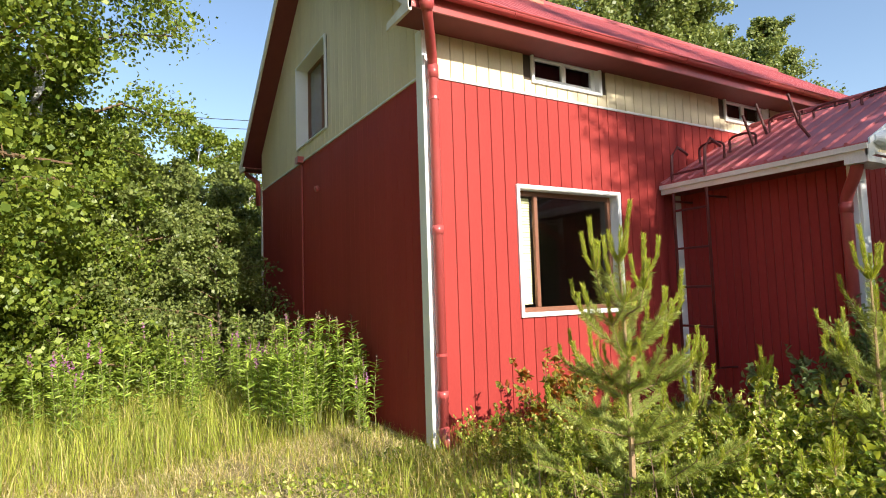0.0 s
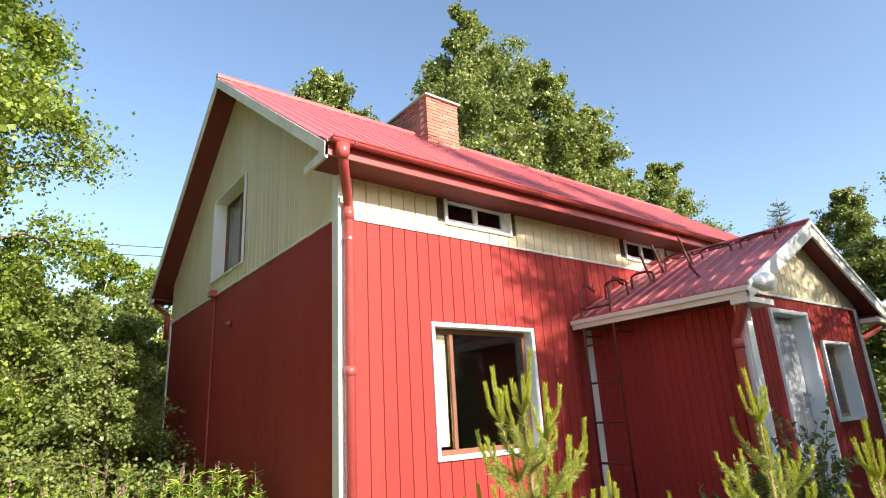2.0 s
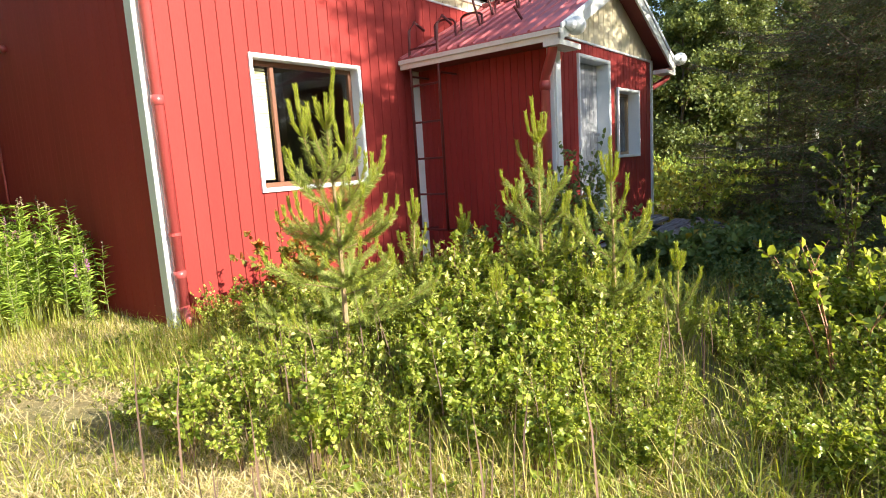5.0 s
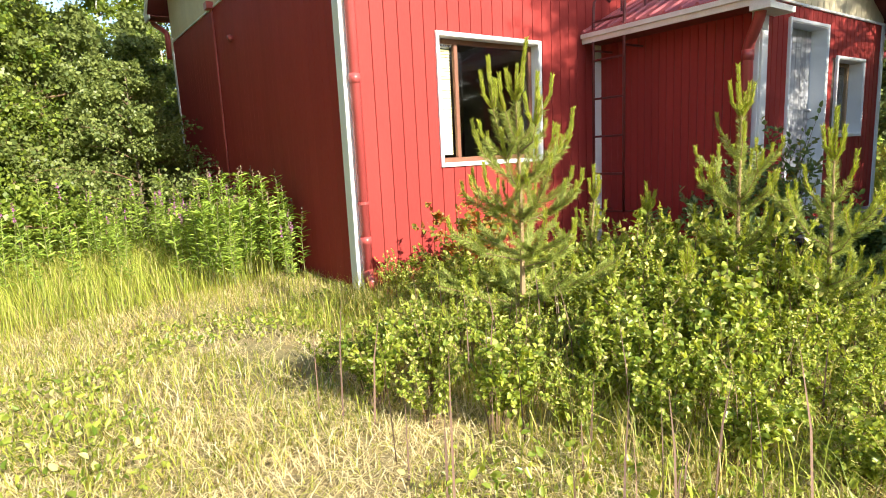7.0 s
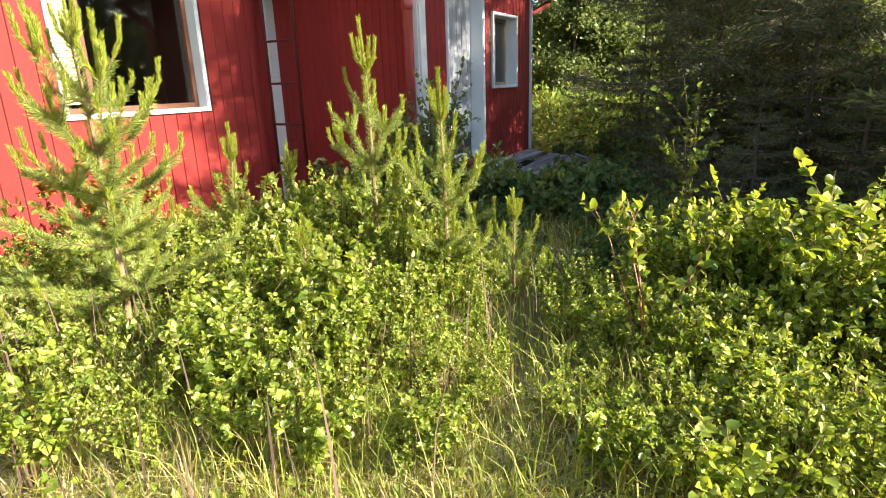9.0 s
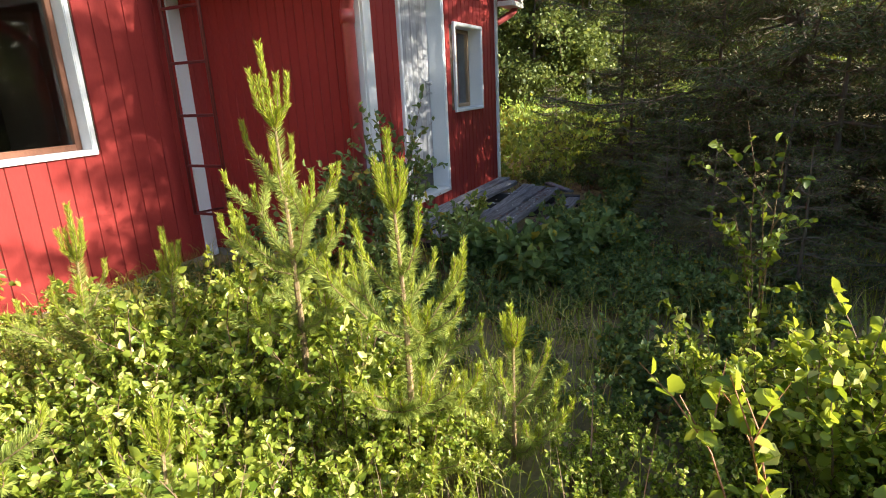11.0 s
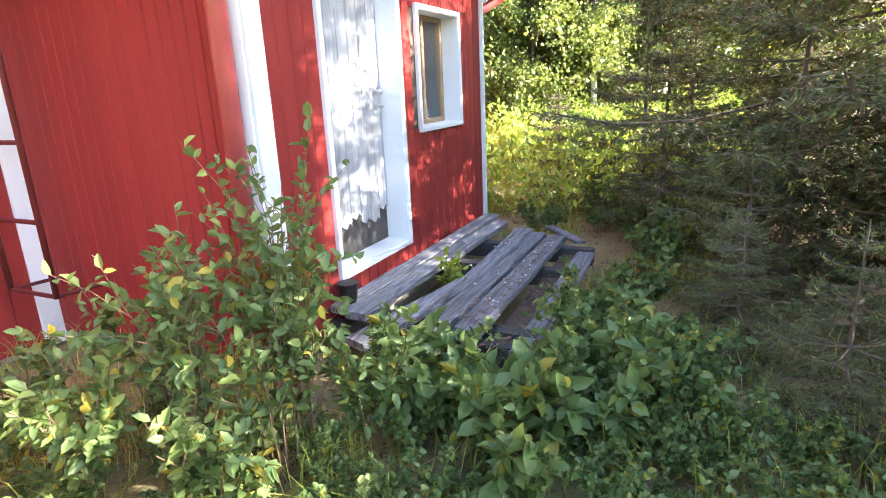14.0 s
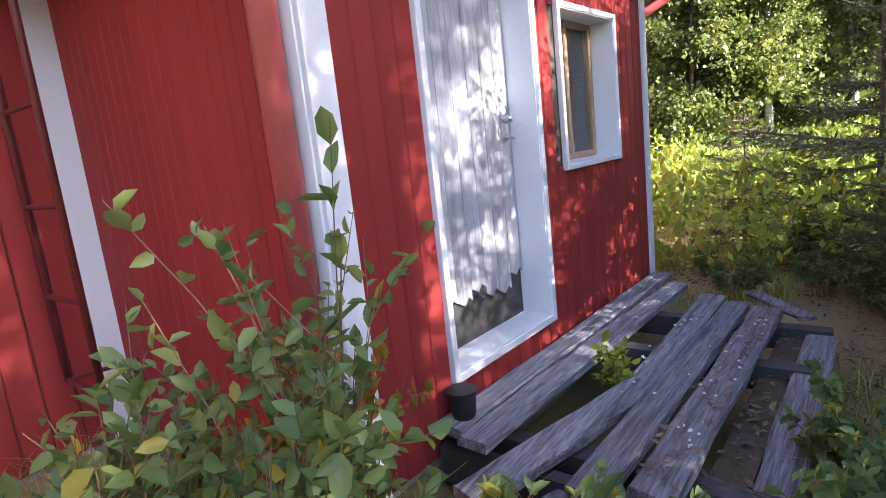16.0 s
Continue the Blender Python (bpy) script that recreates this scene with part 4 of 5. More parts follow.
part("body", Shape().tube([(0, 0, 0), (0, 0, 0.03), (0, 0, 0.11), (0, 0, 0.13)], [0.052, 0.06, 0.066, 0.07], 18), BLACK, tub, smooth=True)
part("rim", Shape().tube([(0, 0, 0.122), (0, 0, 0.136)], 0.074, 18), BLACK, tub)


# ---- plants: builders ----
class Growth:
    """Gathers leaves into numpy lists for one mesh."""

    def __init__(self):
        self.v, self.f, self.k = [], [], 0

    def add(self, v, f):
        self.v.append(v), self.f.append(f + self.k)
        self.k += len(v)

    def mesh(self, name, mat, parent, label=""):
        return array_mesh(name, np.concatenate(self.v), np.concatenate(self.f), mat, parent, label)


def along(pts, u):
    """Points at the shares u of a polyline, and the way there."""
    pts = np.asarray(pts, float)
    s = np.clip(np.asarray(u) * (len(pts) - 1), 0, len(pts) - 1.001)
    i = s.astype(int)
    w = (s - i)[:, None]
    return pts[i] * (1 - w) + pts[i + 1] * w, unit(pts[i + 1] - pts[i])


def shrub(rng, name, h, r, stems, per_stem, leaf, mat, label, category="shrub", upright=0.5, wood=TWIG, ratio=0.6, stem_r=0.006):
    """Several arching stems with side twigs and broad leaves."""
    ob = tagged(empty(name), label, category, "shrubs" if category == "shrub" else "")
    sh, g = Shape(), Growth()
    for i in range(stems):
        a, hh = rng.uniform(0, 6.28), h * rng.uniform(0.6, 1.0)
        rr = r * rng.uniform(0.25, 1.0)
        b = np.array([math.cos(a), math.sin(a), 0])
        o = b * rng.uniform(0, 0.25) * r
        pts = [o + b * rr * (u ** (1 + upright)) + np.array([0, 0, hh * (u ** 0.85) - (0.12 * hh * u * u * (1 - upright))]) + rng.normal(size=3) * 0.012 * u for u in np.linspace(0, 1, 6)]
        sh.tube(pts, [stem_r * (1 - 0.75 * u) for u in np.linspace(0, 1, 6)], 4, False)
        lines = [(pts, per_stem)]
        for k in range(rng.integers(2, 5)):
            q, d = along(pts, [rng.uniform(0.3, 0.85)])
            e = q[0] + (d[0] * 0.6 + rnd_dirs(rng, 1, 0.3)[0] * 0.7) * hh * rng.uniform(0.18, 0.34)
            tw = [q[0], (q[0] + e) / 2 + np.array([0, 0, 0.02]), e]
            sh.tube(tw, [stem_r * 0.5, stem_r * 0.35, stem_r * 0.2], 3, False)
            lines.append((tw, per_stem // 2))
        for line, n in lines:
            u = rng.uniform(0.22 if line is pts else 0.1, 1.0, n)
            p, d = along(line, u)
            dd = d * 0.55 + rnd_dirs(rng, n, 0.1)
            nn = rnd_dirs(rng, n, 1.6)
            L = leaf * rng.uniform(0.55, 1.25, n)
            g.add(*leaf_arrays(p, dd, nn, L, L * ratio))
    part("stem", sh, wood, ob)
    g.mesh("foliage", mat, ob)
    return ob


def candle(g, sh, pts, r, rng, density, length, spread=0.75):
    """A shoot set with fine needles like a bottle brush."""
    sh.tube(pts, list(np.linspace(r, r * 0.5, len(pts))), 5, False)
    seg = np.asarray(pts, float)
    total = np.linalg.norm(np.diff(seg, axis=0), axis=1).sum()
    n = max(6, int(total * density * 1.15))
    p, d = along(seg, rng.uniform(0.02, 1.0, n))
    side = np.cross(d, rnd_dirs(rng, n))
    dd = d * (1 - 0.3 * spread) + unit(side) * spread
    L = length * rng.uniform(0.7, 1.15, n)
    g.add(*leaf_arrays(p, dd, rnd_dirs(rng, n), L, np.full(n, 0.0028), broad=False))


def pine(rng, h, label, whorls=4, leaders=1, spread=1.0, dens=1500):
    """A young pine: year by year a whorl of upswept branches, each ending in upright candles; some have side leaders."""
    ob = tagged(empty("young_pine"), label, "pine", "young pines")
    sh, g, old = Shape(), Growth(), Growth()
    lead = min(0.34, 0.09 + 0.14 * h)
    node = h - lead
    year = min(0.30, node / (whorls + 0.4))
    bend = rng.normal(size=2) * 0.02 * h
    stem = [np.array([bend[0] * u * (1 - u) * 4, bend[1] * u * (1 - u) * 4, node * u]) for u in np.linspace(0, 1, 6)]
    sh.tube(stem, list(np.linspace(0.006 + 0.009 * h, 0.006, 6)), 7)
    top = stem[-1]

    def crown(q, size, n, tilt):
        """An upright shoot with a ring of shorter ones round its foot."""
        w = np.array([tilt[0], tilt[1], 0]) * size
        candle(g, sh, [q, q + w * 0.6 + [0, 0, size * 0.5], q + w + [0, 0, size]], 0.005, rng, dens * 1.2, 0.036, 0.5)
        for i in range(n):
            a = 6.28 * i / n + rng.uniform(-0.4, 0.4)
            o = np.array([math.cos(a), math.sin(a), 0])
            m = size * rng.uniform(0.45, 0.75)
            candle(g, sh, [q, q + o * m * 0.26 + [0, 0, m * 0.42], q + o * m * 0.34 + [0, 0, m]], 0.004, rng, dens * 1.1, 0.034, 0.5)

    crown(top, lead, 5, (rng.normal() * 0.08, rng.normal() * 0.08))
    for k in range(min(4, whorls)):
        q, _ = along(stem, [1 - year * k / node, 1 - year * (k + 0.9) / node])
        candle(old, sh, [q[1], q[0]], 0.006, rng, dens * 0.9, 0.052, 1.0)
    for i in range(leaders - 1):
        a = 2.2 * i + rng.uniform(-0.3, 0.3)
        o = np.array([math.cos(a), math.sin(a), 0])
        q, _ = along(stem, [1 - year * (1.05 + 0.2 * i) / node])
        e = q[0] + o * year * 0.62 + [0, 0, year * (0.85 - 0.25 * i)]
        candle(old, sh, [q[0], q[0] + o * year * 0.5 + [0, 0, year * 0.25], e], 0.007, rng, dens * 0.8, 0.048, 0.9)
        crown(e, lead * 0.9, 3, o[:2] * 0.08)
    for k in range(1, whorls + 1):
        q, _ = along(stem, [max(0.06, 1 - year * k / node)])
        n = int(rng.integers(3, 5)) if k == 1 else int(rng.integers(5, 8))
        for i in range(n):
            a = 6.28 * i / n + rng.uniform(-0.4, 0.4) + k
            o = np.array([math.cos(a), math.sin(a), 0])
            ln = (0.06 + 0.085 * k) * spread * rng.uniform(0.7, 1.15) * (0.6 + 0.2 * h)
            up = max(0.42, 1.45 - 0.28 * k) * rng.uniform(0.8, 1.2)
            at = q[0] + [0, 0, rng.uniform(-0.06, 0.03)]
            br = [at, at + o * ln * 0.55 + [0, 0, ln * up * 0.35], at + o * ln + [0, 0, ln * up]]
            candle(old, sh, br, 0.006, rng, dens * 1.2, 0.05, 0.9)
            size = lead * rng.uniform(0.38, 0.62) * max(0.55, 1.1 - 0.13 * k)
            candle(g, sh, [br[2], br[2] + o * size * 0.3 + [0, 0, size * 0.55], br[2] + o * size * 0.38 + [0, 0, size * 1.15]], 0.004, rng, dens * 1.1, 0.034, 0.5)
            for sgn in (-1, 1) if k > 1 else ():
                b = a + sgn * rng.uniform(0.6, 1.0)
                w = np.array([math.cos(b), math.sin(b), 0])
                st = br[1] if ln > 0.24 else br[2]
                m = ln * 0.42 + 0.03
                e = st + w * m + [0, 0, m * up]
                candle(old, sh, [st, (st + e) / 2 + [0, 0, -0.005], e], 0.004, rng, dens * 1.2, 0.046, 0.85)
                candle(g, sh, [e, e + w * size * 0.2 + [0, 0, size * 0.4], e + w * size * 0.25 + [0, 0, size * 0.8]], 0.003, rng, dens, 0.032, 0.55)
    part("stem", sh, PINE_STEM, ob)
    g.mesh("needles", L_PINE, ob)
    old.mesh("old_needles", L_PINE_OLD, ob, "duller green needles of earlier years")
    return ob


def birch(rng, h, r, leaves, leaf, base, mat, label, name="birch_tree", bark=BIRCH_BARK, droop=0.25, limbs=26, shape=1.0):
    """A tapered trunk with limbs and drooping twigs hung with small leaves in loose clumps."""
    ob = tagged(empty(name), label, "tree")
    sh, tw_sh, g = Shape(), Shape(), Growth()
    lean = rng.normal(size=2) * 0.03 * h
    stem = [np.array([lean[0] * u * u, lean[1] * u * u, h * u * 0.97]) + [rng.normal() * 0.05 * u, rng.normal() * 0.05 * u, 0] for u in np.linspace(0, 1, 8)]
    sh.tube(stem, [0.013 * h * (1 - 0.93 * u) for u in np.linspace(0, 1, 8)], 8)
    anchors = []
    for i in range(limbs):
        u = base + (0.98 - base) * (i + rng.uniform(0, 1)) / limbs
        v = (u - base) / (1 - base)
        q, _ = along(stem, [u])
        a = i * 2.4 + rng.uniform(-0.5, 0.5)
        ln = r * (max(0.12, math.sin(math.pi * min(0.97, 0.18 + 0.8 * v ** shape))) ** 0.8) * rng.uniform(0.6, 1.2)
        o = np.array([math.cos(a), math.sin(a), 0])
        rise = rng.uniform(0.35, 0.9)
        pts = [q[0] + o * ln * w + np.array([0, 0, ln * (rise * w - droop * 1.6 * w * w)]) + rng.normal(size=3) * 0.04 * ln * w for w in np.linspace(0, 1, 5)]
        tw_sh.tube(pts, [0.0045 * h * (1 - u * 0.7) * (1 - 0.85 * w) + 0.003 for w in np.linspace(0, 1, 5)], 4, False)
        for k in range(6):
            b, d = along(pts, [rng.uniform(0.25, 1.0)])
            e = b[0] + (rnd_dirs(rng, 1)[0] + d[0] * 0.5) * ln * rng.uniform(0.15, 0.4) + [0, 0, -droop * ln * rng.uniform(0, 0.5)]
            tw = [b[0], (b[0] + e) / 2 + [0, 0, 0.05], e]
            tw_sh.tube(tw, [0.007, 0.005, 0.003], 3, False)
            anchors.append((tw, ln))
    per = leaves // len(anchors)
    for tw, ln in anchors:
        n = max(3, int(per * rng.uniform(0.4, 1.6)))
        p, d = along(tw, rng.uniform(0, 1, n) ** 0.7)
        p = p + rng.normal(size=(n, 3)) * np.array([0.11, 0.11, 0.10]) * (0.4 + 0.6 * ln)
        dd = rnd_dirs(rng, n, -0.35)
        L = leaf * rng.uniform(0.6, 1.3, n)
        g.add(*leaf_arrays(p, dd, rnd_dirs(rng, n, 0.8), L, L * 0.8, broad=False))
    part("trunk", sh, bark, ob)
    part("branchwork", tw_sh, TWIG, ob)
    g.mesh("crown", mat, ob)
    return ob


def spruce(rng, h, r, label, low=0.12, step=0.33, per=8, tip_share=0.1, clump=1.0, dead=True):
    """A spruce: whorls of drooping branches with flat sprays of needled twigs."""
    ob = tagged(empty("spruce_tree"), label, "tree")
    sh, g, tips = Shape(), Growth(), Growth()
    sh.tube([(0, 0, 0), (0.03, 0.02, h * 0.5), (0, 0, h)], [0.016 * h, 0.009 * h, 0.01], 9)
    z = min(low * h * 0.4 + 0.2, 0.55)
    while z < h - 0.15:
        v = z / h
        ln0 = r * (1 - v) ** 0.75 * (0.75 + 0.25 * min(1, v * 6))
        for i in range(per + (4 if z < 3.5 and h > 5 else 0)):
            a = rng.uniform(0, 6.28)
            ln = ln0 * rng.uniform(0.6, 1.12) + 0.12
            o, c = np.array([math.cos(a), math.sin(a), 0]), np.array([-math.sin(a), math.cos(a), 0])
            sag = (0.36 - 0.5 * v) * rng.uniform(0.7, 1.3)
            pts = [np.array([0, 0, z]) + o * ln * w + np.array([0, 0, ln * (-sag * w + 0.22 * w * w * w)]) for w in np.linspace(0, 1, 6)]
            sh.tube(pts, [0.012 * (1 - 0.8 * w) * (0.6 + ln * 0.4) + 0.002 for w in np.linspace(0, 1, 6)], 4, False)
            m = max(5, int(ln / 0.085))
            for k in range(m):
                w = 0.18 + 0.82 * (k + rng.uniform(0, 1)) / m
                for s in (-1, 1):
                    b, d = along(pts, [w])
                    tl = ln * 0.30 * (1.15 - w) * rng.uniform(0.6, 1.3) + 0.07
                    wdir = d[0] * 0.65 + c * s * 0.8 + np.array([0, 0, -0.18 + rng.normal() * 0.12])
                    e = b[0] + wdir * tl
                    n = max(6, int(tl * 52 * clump))
                    uu = rng.uniform(0, 1, n)
                    p = b[0] + (e - b[0]) * uu[:, None] + rng.normal(size=(n, 3)) * 0.006
                    nd = unit(np.tile(wdir, (n, 1))) * 0.8 + rnd_dirs(rng, n) * 0.75
                    L = 0.060 / clump ** 0.5 * rng.uniform(0.7, 1.3, n)
                    tgt = tips if rng.random() < tip_share and w > 0.6 else g
                    tgt.add(*leaf_arrays(p, nd, rnd_dirs(rng, n, 0.8), L, np.full(n, 0.015 / clump ** 0.5), broad=False))
                    if k % 2 == 0:
                        sh.tube([b[0], e], [0.004, 0.002], 3, False)
        if dead and z < h * 0.35:
            for i in range(3):
                a = rng.uniform(0, 6.28)
                ln = ln0 * rng.uniform(0.3, 0.7)
                o = np.array([math.cos(a), math.sin(a), 0])
                pp = [np.array([0, 0, z + 0.1]) + o * ln * w + np.array([0, 0, -0.2 * ln * w]) + rng.normal(size=3) * 0.05 for w in np.linspace(0, 1, 5)]
                sh.tube(pp, [0.012, 0.009, 0.007, 0.005, 0.003], 4, False)
        z += step * rng.uniform(0.8, 1.2)
    part("trunk", sh, BARK, ob)
    g.mesh("needles", L_SPRUCE, ob)
    if tips.v:
        tagged(tips.mesh("tip_growth", L_TIP, ob, "light green fresh tips"), kind="stuff")
    return ob


def fireweed(rng, h, bloom, label):
    ob = tagged(empty("fireweed"), label, "wildflower", "fireweed by the gable")
    sh, g, fl = Shape(), Growth(), Growth()
    for s in range(rng.integers(3, 6)):
        o = np.array([rng.normal() * 0.09, rng.normal() * 0.09, 0])
        hh = h * rng.uniform(0.75, 1.05)
        t = o + [rng.normal() * 0.07, rng.normal() * 0.07, hh]
        pts = [o, (o + t) / 2 + rng.normal(size=3) * 0.015, t]
        sh.tube(pts, [0.005, 0.004, 0.002], 4, False)
        n = 58
        p, d = along(pts, rng.uniform(0.12, 0.93, n))
        dd = rnd_dirs(rng, n) * [1, 1, 0.2] + [0, 0, 0.35]
        L = rng.uniform(0.07, 0.13, n)
        g.add(*leaf_arrays(p, dd, rnd_dirs(rng, n, 2.0), L, L * 0.19, 0.1))
        n = 36 if bloom else 10
        p, d = along(pts, rng.uniform(0.82 if bloom else 0.93, 1.0, n))
        L = rng.uniform(0.015, 0.032, n)
        fl.add(*leaf_arrays(p, rnd_dirs(rng, n, 0.2), rnd_dirs(rng, n), L, L * 0.9, broad=False))
    part("stem", sh, STALK, ob)
    g.mesh("foliage", L_FIRE, ob)
    tagged(fl.mesh("blossom", L_PURPLE if bloom else L_DEAD, ob, "pink-purple flower spikes" if bloom else "brownish seed tops"), kind="stuff")
    return ob


def blades(name, rng, pts, h0, h1, width, lean, mat, label):
    """Grass: bent tapering blades at the given places, as one mesh."""
    n = len(pts)
    a = rng.uniform(0, 6.28, n)
    h = rng.uniform(h0, h1, n)
    o = np.stack([np.cos(a), np.sin(a), np.zeros(n)], 1)
    c = np.stack([-np.sin(a), np.cos(a), np.zeros(n)], 1) * (width * rng.uniform(0.6, 1.3, n))[:, None]
    ln = (lean * rng.uniform(0.2, 1.4, n) * h)[:, None]
    up = np.array([0, 0, 1.0])
    mid = pts + o * ln * 0.35 + up * (h * 0.6)[:, None]
    tip = pts + o * ln + up * (h * np.clip(1.05 - 0.35 * lean, 0.25, 1))[:, None]
    v = np.stack([pts - c, pts + c, mid - c * 0.7, mid + c * 0.7, tip], 1).reshape(-1, 3)
    k = np.arange(n)[:, None] * 5
    f = np.concatenate([k + [0, 1, 3], k + [0, 3, 2], k + [2, 3, 4]], 0)
    return tagged(array_mesh(name, v, f, mat), label, "grass", kind="stuff")


def scatter(rng, n, x0, x1, y0, y1, keep=None):
    p = np.stack([rng.uniform(x0, x1, n), rng.uniform(y0, y1, n), np.zeros(n)], 1)
    inside = ((p[:, 0] > HX0 - 0.03) & (p[:, 1] > HY0 - 0.05)) | ((p[:, 0] > PX0 - 0.05) & (p[:, 0] < PX1 + 0.05) & (p[:, 1] > PY0 - 0.05)) | ((p[:, 0] > 7.5) & (p[:, 0] < 10.6) & (p[:, 1] > 2.2) & (p[:, 1] < 3.7))
    ok = ~inside
    if keep is not None:
        ok &= keep(p)
    p = p[ok]
    p[:, 2] = [ground_z(x, y) - 0.02 for x, y in p[:, :2]]
    return p


# ---- trees ----
rng = np.random.default_rng(11)
near_birch = birch(rng, 11.0, 2.7, 72000, 0.078, 0.02, L_BIRCH, "tall birch with dense sunlit leaves down to the ground", limbs=48, shape=0.7)
thicket_a = birch(rng, 7.0, 2.1, 24000, 0.105, 0.0, L_BIRCH, "young birch thicket with leaves to the ground", limbs=40, shape=0.7)
thicket_b = birch(rng, 5.6, 2.0, 21000, 0.105, 0.0, L_FAR, "greyish green willow thicket by the yard edge", name="willow_tree", bark=BARK, limbs=38, shape=0.6)
back_a = birch(rng, 18.0, 2.5, 62000, 0.15, 0.2, L_FAR, "tall birch rising behind the house", limbs=95, droop=0.12)
back_b = birch(rng, 16.0, 2.5, 58000, 0.15, 0.2, L_FAR, "tall aspen rising behind the house", limbs=90, shape=0.8, droop=0.1)
TREES = [(near_birch, -1.3, 10.0, 0.0, 1.0), (near_birch, -2.9, 8.0, 2.0, 1.2), (near_birch, -0.6, 12.6, 5.2, 1.05), (near_birch, -3.2, 12.5, 4.0, 1.0), (near_birch, -6.5, 11.5, 1.0, 1.1), (near_birch, -7.0, 6.0, 1.0, 1.1),
         (thicket_a, 0.4, 15.2, 0.5, 0.85), (thicket_a, -1.2, 17.5, 2.5, 1.1), (thicket_a, 2.6, 17.5, 4.1, 0.95), (thicket_a, 4.6, 20.0, 1.6, 1.0), (thicket_b, 1.7, 14.6, 0.0, 0.85), (thicket_b, -0.6, 13.4, 1.0, 0.8), (thicket_b, 3.3, 15.6, 2.2, 0.9),
         (thicket_a, -4.5, 16.5, 3.1, 1.2), (thicket_b, 0.8, 19.5, 5.0, 1.2),
         (back_a, 16.1, 18.0, 0.0, 1.12), (back_b, 9.6, 18.6, 1.0, 0.97), (back_b, 11.4, 19.0, 3.1, 0.88), (back_b, 21.4, 18.0, 2.2, 1.24), (back_b, 24.6, 18.2, 4.0, 1.12), (back_a, 27.2, 18.4, 3.0, 0.88), (back_b, 31.6, 18.5, 5.0, 1.04), (back_a, 18.8, 22.0, 5.0, 1.0),
         (thicket_b, 1.1, 12.3, 2.0, 0.75), (thicket_b, 1.95, 11.9, 4.0, 0.6), (thicket_b, 2.45, 13.9, 3.0, 0.62), (thicket_b, 2.15, 10.9, 1.3, 0.56), (thicket_a, 0.1, 12.0, 1.0, 0.7), (back_b, 24.0, 4.8, 2.0, 0.54), (thicket_b, 23.2, 6.6, 5.0, 1.2),
         (thicket_b, 22.5, 8.4, 0.4, 0.95), (thicket_b, 25.0, 6.2, 1.4, 1.25), (thicket_b, 24.0, 10.5, 2.0, 1.3), (back_b, 28.0, 5.6, 0.5, 0.66), (back_b, 31.0, 9.0, 3.3, 0.7), (back_a, 29.0, 2.0, 1.2, 0.72), (thicket_b, 26.5, 3.2, 3.0, 1.35), (thicket_b, 27.5, 0.4, 1.0, 1.5), (back_a, 33.0, -2.5, 4.0, 0.8), (thicket_a, 27.0, -3.0, 5.0, 1.4), (back_b, 35.0, 3.5, 2.0, 0.8), (thicket_b, 21.0, -4.5, 0.0, 1.3), (thicket_b, 30.5, 12.5, 1.0, 1.3)]
used = set()
for ob, x, y, a, s in TREES:
    m = Matrix.Translation((x, y, -0.05)) @ Matrix.Rotation(a, 4, "Z")
    if ob.name in used:
        c = copy_thing(ob, m)
        c.scale = (s, s, s)
    else:
        used.add(ob.name)
        ob.matrix_basis = m
        ob.scale = (s, s, s)
big_spruce = spruce(rng, 12.5, 3.2, "large dark spruce with drooping branches to the ground", tip_share=0.06)
big_spruce.location = (11.1, -0.1, -0.05)
sun_spruce = spruce(rng, 14.0, 3.3, "dark spruce standing at the edge of the yard", tip_share=0.03, per=9, clump=0.8)
sun_spruce.location = (8.4, -3.3, -0.05)
for x, y, a, s in ((16.5, -5.2, 1.0, 0.72), (12.6, 1.6, 4.2, 0.20), (14.5, 0.2, 3.0, 0.26), (25.5, 9.7, 5.0, 0.69)):
    c = copy_thing(sun_spruce, Matrix.Translation((x, y, -0.05)) @ Matrix.Rotation(a, 4, "Z"))
    c.scale = (s, s, s)

young_spruce = spruce(rng, 2.7, 1.25, "young spruce with dense dark branches to the ground", tip_share=0.25, step=0.22, per=7, dead=False)
young_spruce.location = (9.9, 0.75, -0.03)
# the last two, enlarged, are added south of the path to shade the shrubs
for x, y, a, s in ((10.9, 1.75, 1.0, 0.75), (8.9, -0.25, 2.0, 0.9), (12.2, 2.1, 3.0, 0.95), (9.1, 1.1, 4.0, 0.45), (12.9, 3.3, 5.0, 0.6), (8.2, 0.2, 0.7, 0.5), (7.6, 0.75, 2.2, 0.4), (7.05, 0.2, 3.3, 0.42), (8.35, 1.15, 5.1, 0.36), (7.3, -0.6, 1.4, 0.6), (7.0, -1.7, 0.3, 1.5), (6.1, -2.1, 2.6, 1.25)):
    c = copy_thing(young_spruce, Matrix.Translation((x, y, -0.03)) @ Matrix.Rotation(a, 4, "Z"))
    c.scale = (s, s, s)

# ---- young pines ----
for x, y, h, k, n, w, turn in ((3.14, 3.10, 1.95, 6, 3, 1.1, 2.6), (4.30, 3.45, 1.18, 3, 1, 0.9, 0.4), (4.50, 3.10, 1.03, 2, 1, 0.8, 1.9), (4.62, 2.46, 1.82, 4, 1, 0.85, 3.1), (4.48, 1.84, 1.47, 4, 1, 1.0, 5.5), (3.72, 2.30, 0.75, 2, 1, 0.9, 0.9), (4.80, 1.50, 0.72, 2, 1, 1.0, 4.2)):
    pn = pine(rng, h, "bright green young pine with upright candles among the shrubs", k, n, w)
    pn.location = (x, y, ground_z(x, y))
    pn.rotation_euler = (0, 0, turn)

